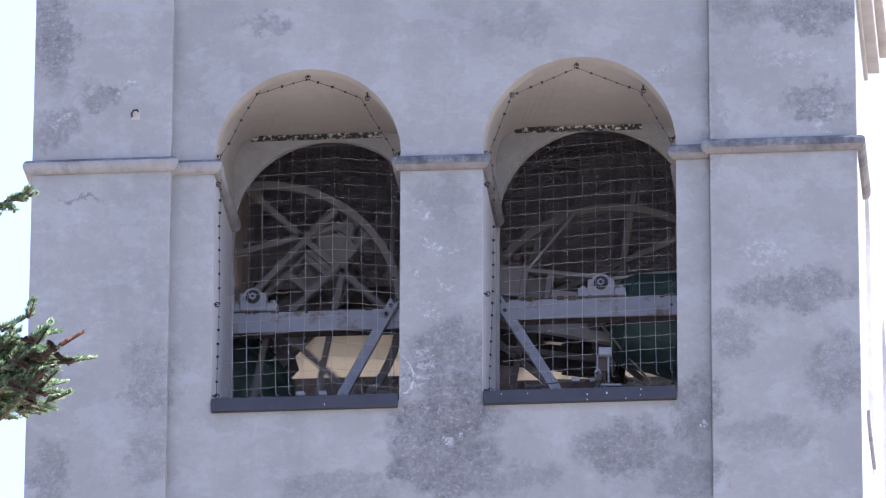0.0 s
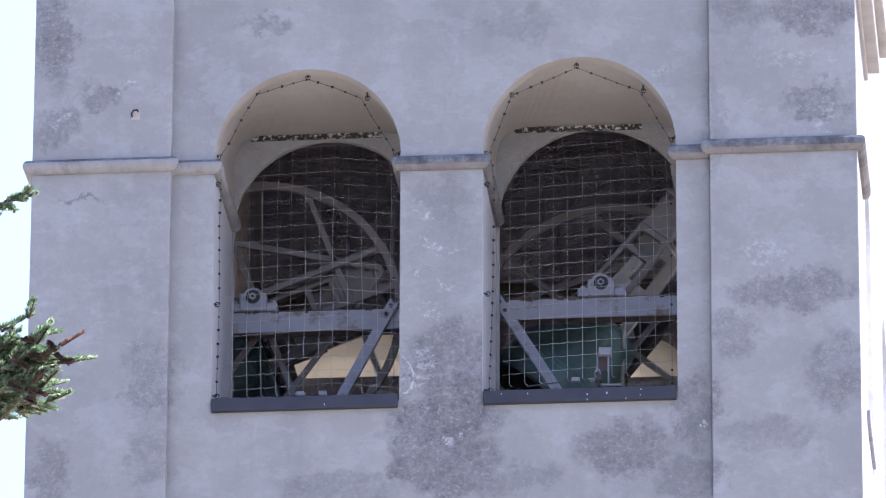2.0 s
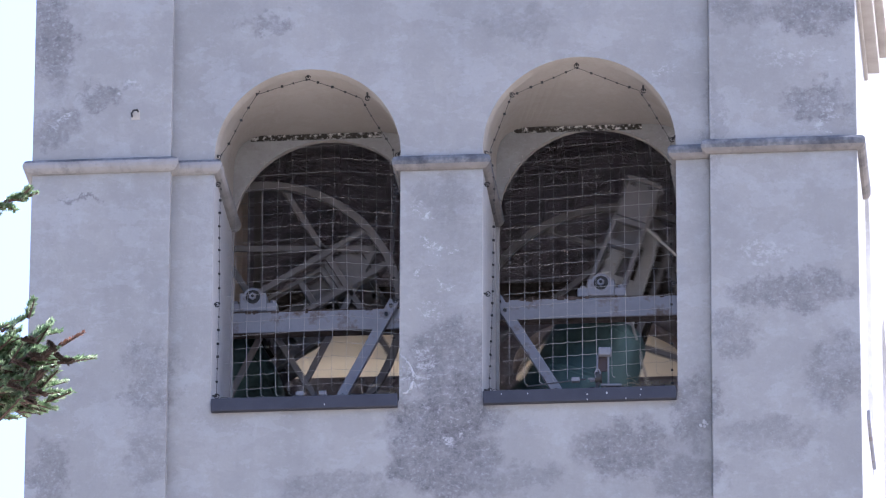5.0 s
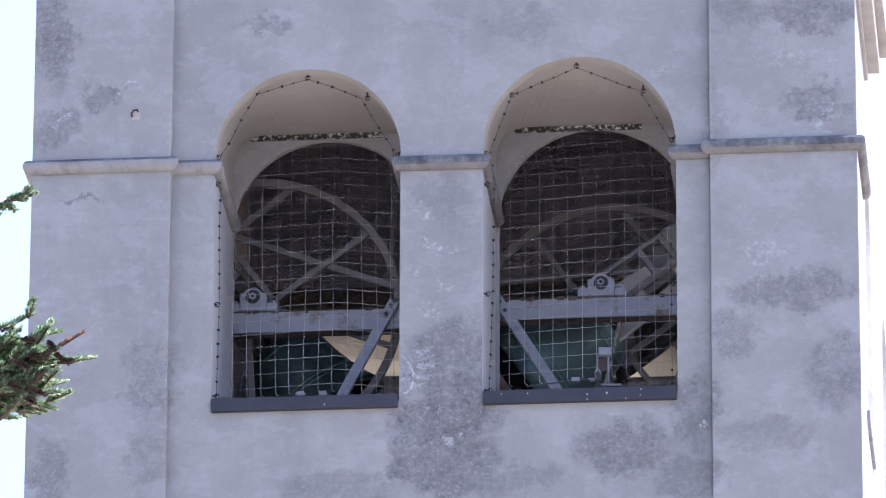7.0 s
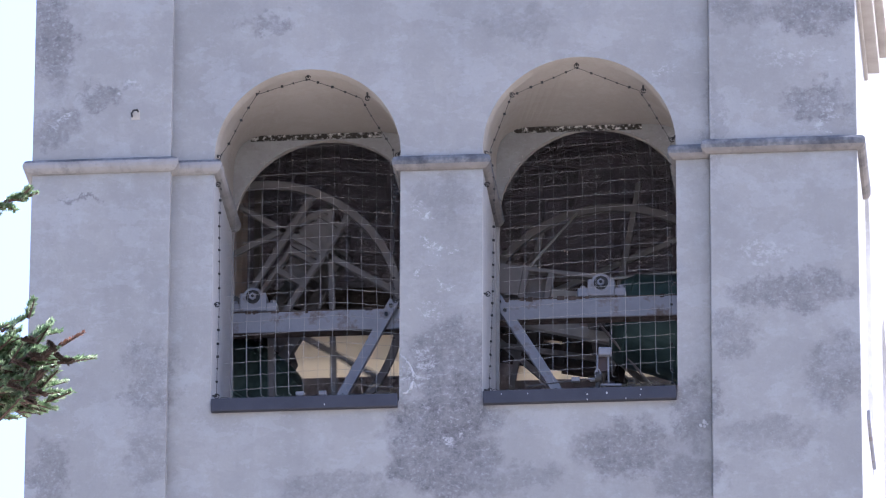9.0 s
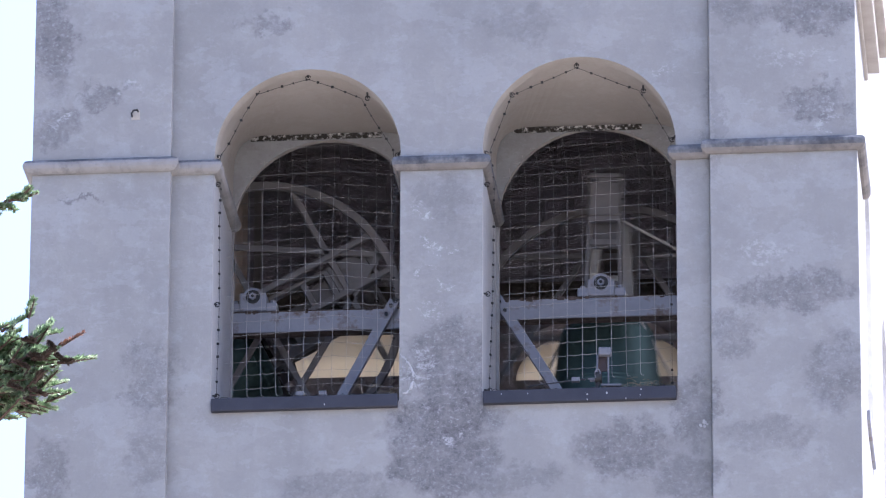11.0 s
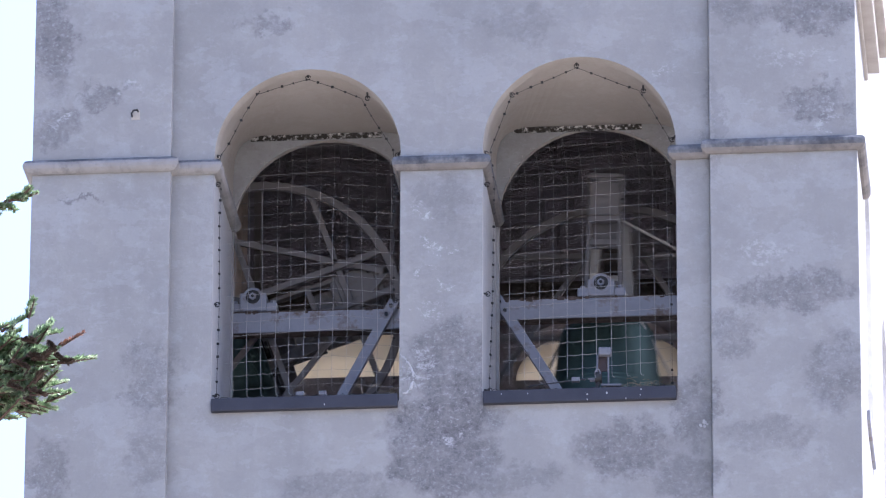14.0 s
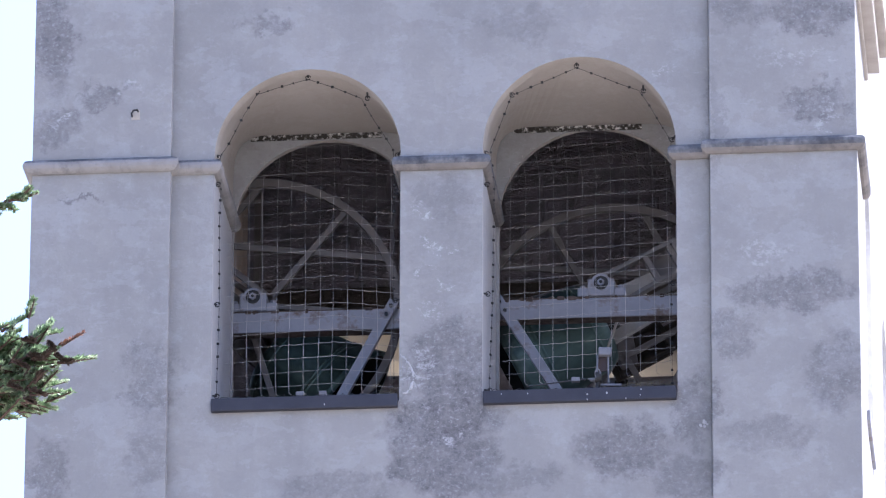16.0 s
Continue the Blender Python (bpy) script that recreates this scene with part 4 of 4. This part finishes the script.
# ---------- spruce in front of the tower ----------
def shoot(bm, p, q, rng, length, n, droop=0.0, mats=(0, 1)):
    """A twig from p to q with needles combed to both sides and upwards."""
    p, q = Vector(p), Vector(q)
    d = q - p
    side = d.cross(Vector((0, 0, 1))).normalized()
    up = side.cross(d).normalized()
    before = len(bm.faces)
    tube(bm, [p, p.lerp(q, 0.5) + Vector((0, 0, droop)), q], [0.009, 0.007, 0.004], 5)
    bm.faces.ensure_lookup_table()
    for f in bm.faces[before:]:
        f.material_index = mats[0]
    for k in range(n):
        s = rng.uniform(0.05, 1.0)
        base = p.lerp(q, s) + Vector((0, 0, droop * 4 * s * (1 - s)))
        a = rng.uniform(-0.35, math.pi + 0.35)
        out = side * math.cos(a) + up * math.sin(a) * 0.8
        way = (out + d.normalized() * rng.uniform(0.45, 1.0)).normalized()
        ln = length * rng.uniform(0.65, 1.1) * (0.7 + 0.3 * math.sin(math.pi * min(s + 0.15, 1)))
        w = way.cross(Vector((rng.uniform(-1, 1), rng.uniform(-1, 1), rng.uniform(-1, 1)))).normalized() * 0.0052
        tip, mid = base + way * ln, base + way * ln * 0.5
        vs = [bm.verts.new(v) for v in (base, mid + w, tip, mid - w)]
        f = bm.faces.new(vs)
        f.material_index = mats[1]


TY = -6.0


def at_view(px, py, dy=0.0):
    return Vector((-1.688 + px * 0.00288, TY + dy, ZC - 2.022 - (py - 345) * 0.00307))


rng = random.Random(11)
tree = holder("spruce_tree", (-3.9, TY, 0.0), "tall green spruce with a few brown dry shoots beside the tower", "tree")
off = Matrix.Translation((3.9, -TY, 0.0))


def tree_part(name, bm, mats, label=""):
    bmesh.ops.transform(bm, matrix=off, verts=bm.verts)
    return part(name, bm, mats, tree, label)


bm = bmesh.new()
tube(bm, [(-3.9 + 0.02 * math.sin(k), TY, 18.6 * k / 14) for k in range(15)], [0.22 - 0.2 * k / 14 for k in range(15)], 12)
tree_part("trunk", bm, BARK)
# the bough that reaches into view
bm = bmesh.new()
tube(bm, [(-3.85, TY, 15.0), (-3.0, TY, 15.25), at_view(-180, 655), at_view(-60, 640), at_view(40, 645), at_view(100, 648)], [0.035, 0.028, 0.02, 0.014, 0.009, 0.005], 7)
tree_part("bough", bm, TWIG)
SHOOTS = [(50, 562, 62, 529), (8, 592, 52, 551), (38, 602, 92, 563), (62, 612, 99, 580), (60, 640, 122, 640), (108, 652, 172, 638), (72, 702, 132, 697), (52, 712, 104, 722),
          (0, 662, 40, 648), (0, 686, 26, 702), (12, 642, 62, 632), (22, 668, 82, 688), (0, 728, 38, 712), (42, 690, 92, 668), (22, 622, 92, 636), (32, 652, 100, 642), (0, 610, 40, 585), (-20, 640, 30, 615), (-10, 700, 50, 690), (20, 700, 70, 712)]
bm = bmesh.new()
for x0, y0, x1, y1 in SHOOTS:
    a0, a1 = rng.uniform(-0.1, 0.1), rng.uniform(-0.14, 0.06)
    shoot(bm, at_view(x0, y0, a0), at_view(x1, y1, a1), rng, 0.046, 170)
for k in range(70):
    x0, y0 = rng.uniform(-80, 62), rng.uniform(596, 712)
    shoot(bm, at_view(x0, y0, rng.uniform(-0.1, 0.15)), at_view(x0 + rng.uniform(25, 60), y0 + rng.uniform(-35, 22), rng.uniform(-0.15, 0.15)), rng, 0.046, 150)
for k in range(90):
    x0, y0 = rng.uniform(-60, 52), rng.uniform(612, 716)
    shoot(bm, at_view(x0, y0, rng.uniform(-0.05, 0.2)), at_view(x0 + rng.uniform(15, 45), y0 + rng.uniform(-30, 18), rng.uniform(-0.1, 0.2)), rng, 0.046, 120)
tree_part("foliage", bm, [TWIG, NEEDLE])
bm = bmesh.new()
shoot(bm, at_view(88, 622), at_view(150, 588), rng, 0.030, 110)
tree_part("dry_shoot", bm, [TWIG, DRYNEEDLE], "reddish-brown dried shoot")
DEAD = material("dead_needles", [(0.05, 0.035, 0.025), (0.11, 0.08, 0.06)], scale=12, bump=0.0)
for x0, y0, x1, y1 in ((104, 640, 128, 662), (112, 655, 138, 658), (52, 715, 72, 730), (70, 690, 86, 676), (92, 616, 104, 640), (30, 650, 60, 668), (55, 640, 84, 652), (20, 690, 48, 705), (78, 650, 100, 640), (45, 612, 70, 622), (60, 700, 90, 716)):
    bm = bmesh.new()
    shoot(bm, at_view(x0, y0, -0.12), at_view(x1, y1, -0.16), rng, 0.036, 170)
    tree_part("dry_tuft", bm, [TWIG, DEAD], "dead brown needle tuft")
bm = bmesh.new()
tube(bm, [(-3.85, TY, 15.9), at_view(-300, 400), at_view(-40, 362), at_view(10, 351), at_view(62, 337)], [0.03, 0.02, 0.008, 0.006, 0.003], 6)
for k in range(14):
    x0 = -60 + k * 7
    y0 = 366 - (x0 + 60) * 0.24
    shoot(bm, at_view(x0, y0, 0), at_view(x0 + rng.uniform(8, 24), y0 + rng.uniform(-14, 16), rng.uniform(-0.05, 0.05)), rng, 0.044, 130)
shoot(bm, at_view(28, 347), at_view(62, 337), rng, 0.034, 80)
tree_part("upper_sprig", bm, [TWIG, NEEDLE])
# the rest of the crown, out of the long lens's view
bm = bmesh.new()
for k in range(34):
    z = 3.0 + k * 0.46
    for j in range(5):
        a = 2.4 * k + j * 1.2566 + rng.uniform(-0.2, 0.2)
        ln = (0.5 + 2.3 * (1 - z / 19.0)) * rng.uniform(0.85, 1.05)
        if math.cos(a) > 0.1:
            ln = min(ln, 1.75 / math.cos(a) - 0.1) if z > 10 else ln
        base = Vector((-3.9, TY, z))
        tip = base + Vector((math.cos(a) * ln, math.sin(a) * ln, -0.18 * ln))
        tube(bm, [base, base.lerp(tip, 0.5) + Vector((0, 0, 0.04)), tip], [0.022, 0.014, 0.005], 5)
        for s in range(7):
            p = base.lerp(tip, 0.25 + 0.75 * s / 7)
            w = Vector((-math.sin(a), math.cos(a), 0)) * (1 if s % 2 else -1) * rng.uniform(0.2, 0.4) * (1 - 0.4 * s / 7)
            shoot(bm, p, p + w + (tip - base).normalized() * 0.15 + Vector((0, 0, rng.uniform(-0.08, 0.03))), rng, 0.045, 14)
tree_part("crown", bm, [TWIG, NEEDLE])
# ---------- movement ----------
def swing_rows(at, turns, dwell, late, step=0.1):
    """Rows of a swing between turning points (seconds, degrees to the right). dwell: how much it lingers at its
    turning points; late: how far the way down from the right-hand side runs ahead of an even swing."""
    rows = []
    for i in range(int(round(16.0 / step)) + 1):
        t = i * step
        k = max(j for j in range(len(turns)) if turns[j][0] <= t)
        k = min(k, len(turns) - 2)
        (t0, a0), (t1, a1) = turns[k], turns[k + 1]
        u = math.pi * (t - t0) / (t1 - t0)
        c = (math.cos(u) - dwell * math.cos(3 * u)) / (1 - dwell)
        if a0 > a1:
            c -= late * math.sin(u) ** 2
        rows.append((t, pose(*at, 0, (a0 + a1) / 2 + (a0 - a1) / 2 * c, 0)))
    return rows


# turning points of the two bells
TURNS_A = [(-0.55, 90), (0.87, -73), (2.34, 86), (3.91, -54), (5.40, 78), (6.92, -37.5), (8.38, 72), (9.88, -52), (11.37, 78), (12.83, -49.5), (14.28, 80), (15.86, -52.5), (17.35, 80)]
TURNS_B = [(-1.38, 66), (0.07, -81), (1.545, 67), (2.98, -85), (4.43, 64), (5.90, -83), (7.375, 67), (8.83, -81.5), (10.32, 68), (11.81, -84.5), (13.31, 69), (14.80, -81), (16.28, 68)]


def motions():
    walk(BELL_A, swing_rows(BELL_A.location[:], TURNS_A, 0.03, -0.05))
    walk(BELL_B, swing_rows(BELL_B.location[:], TURNS_B, 0.08, 0.06))


motions()
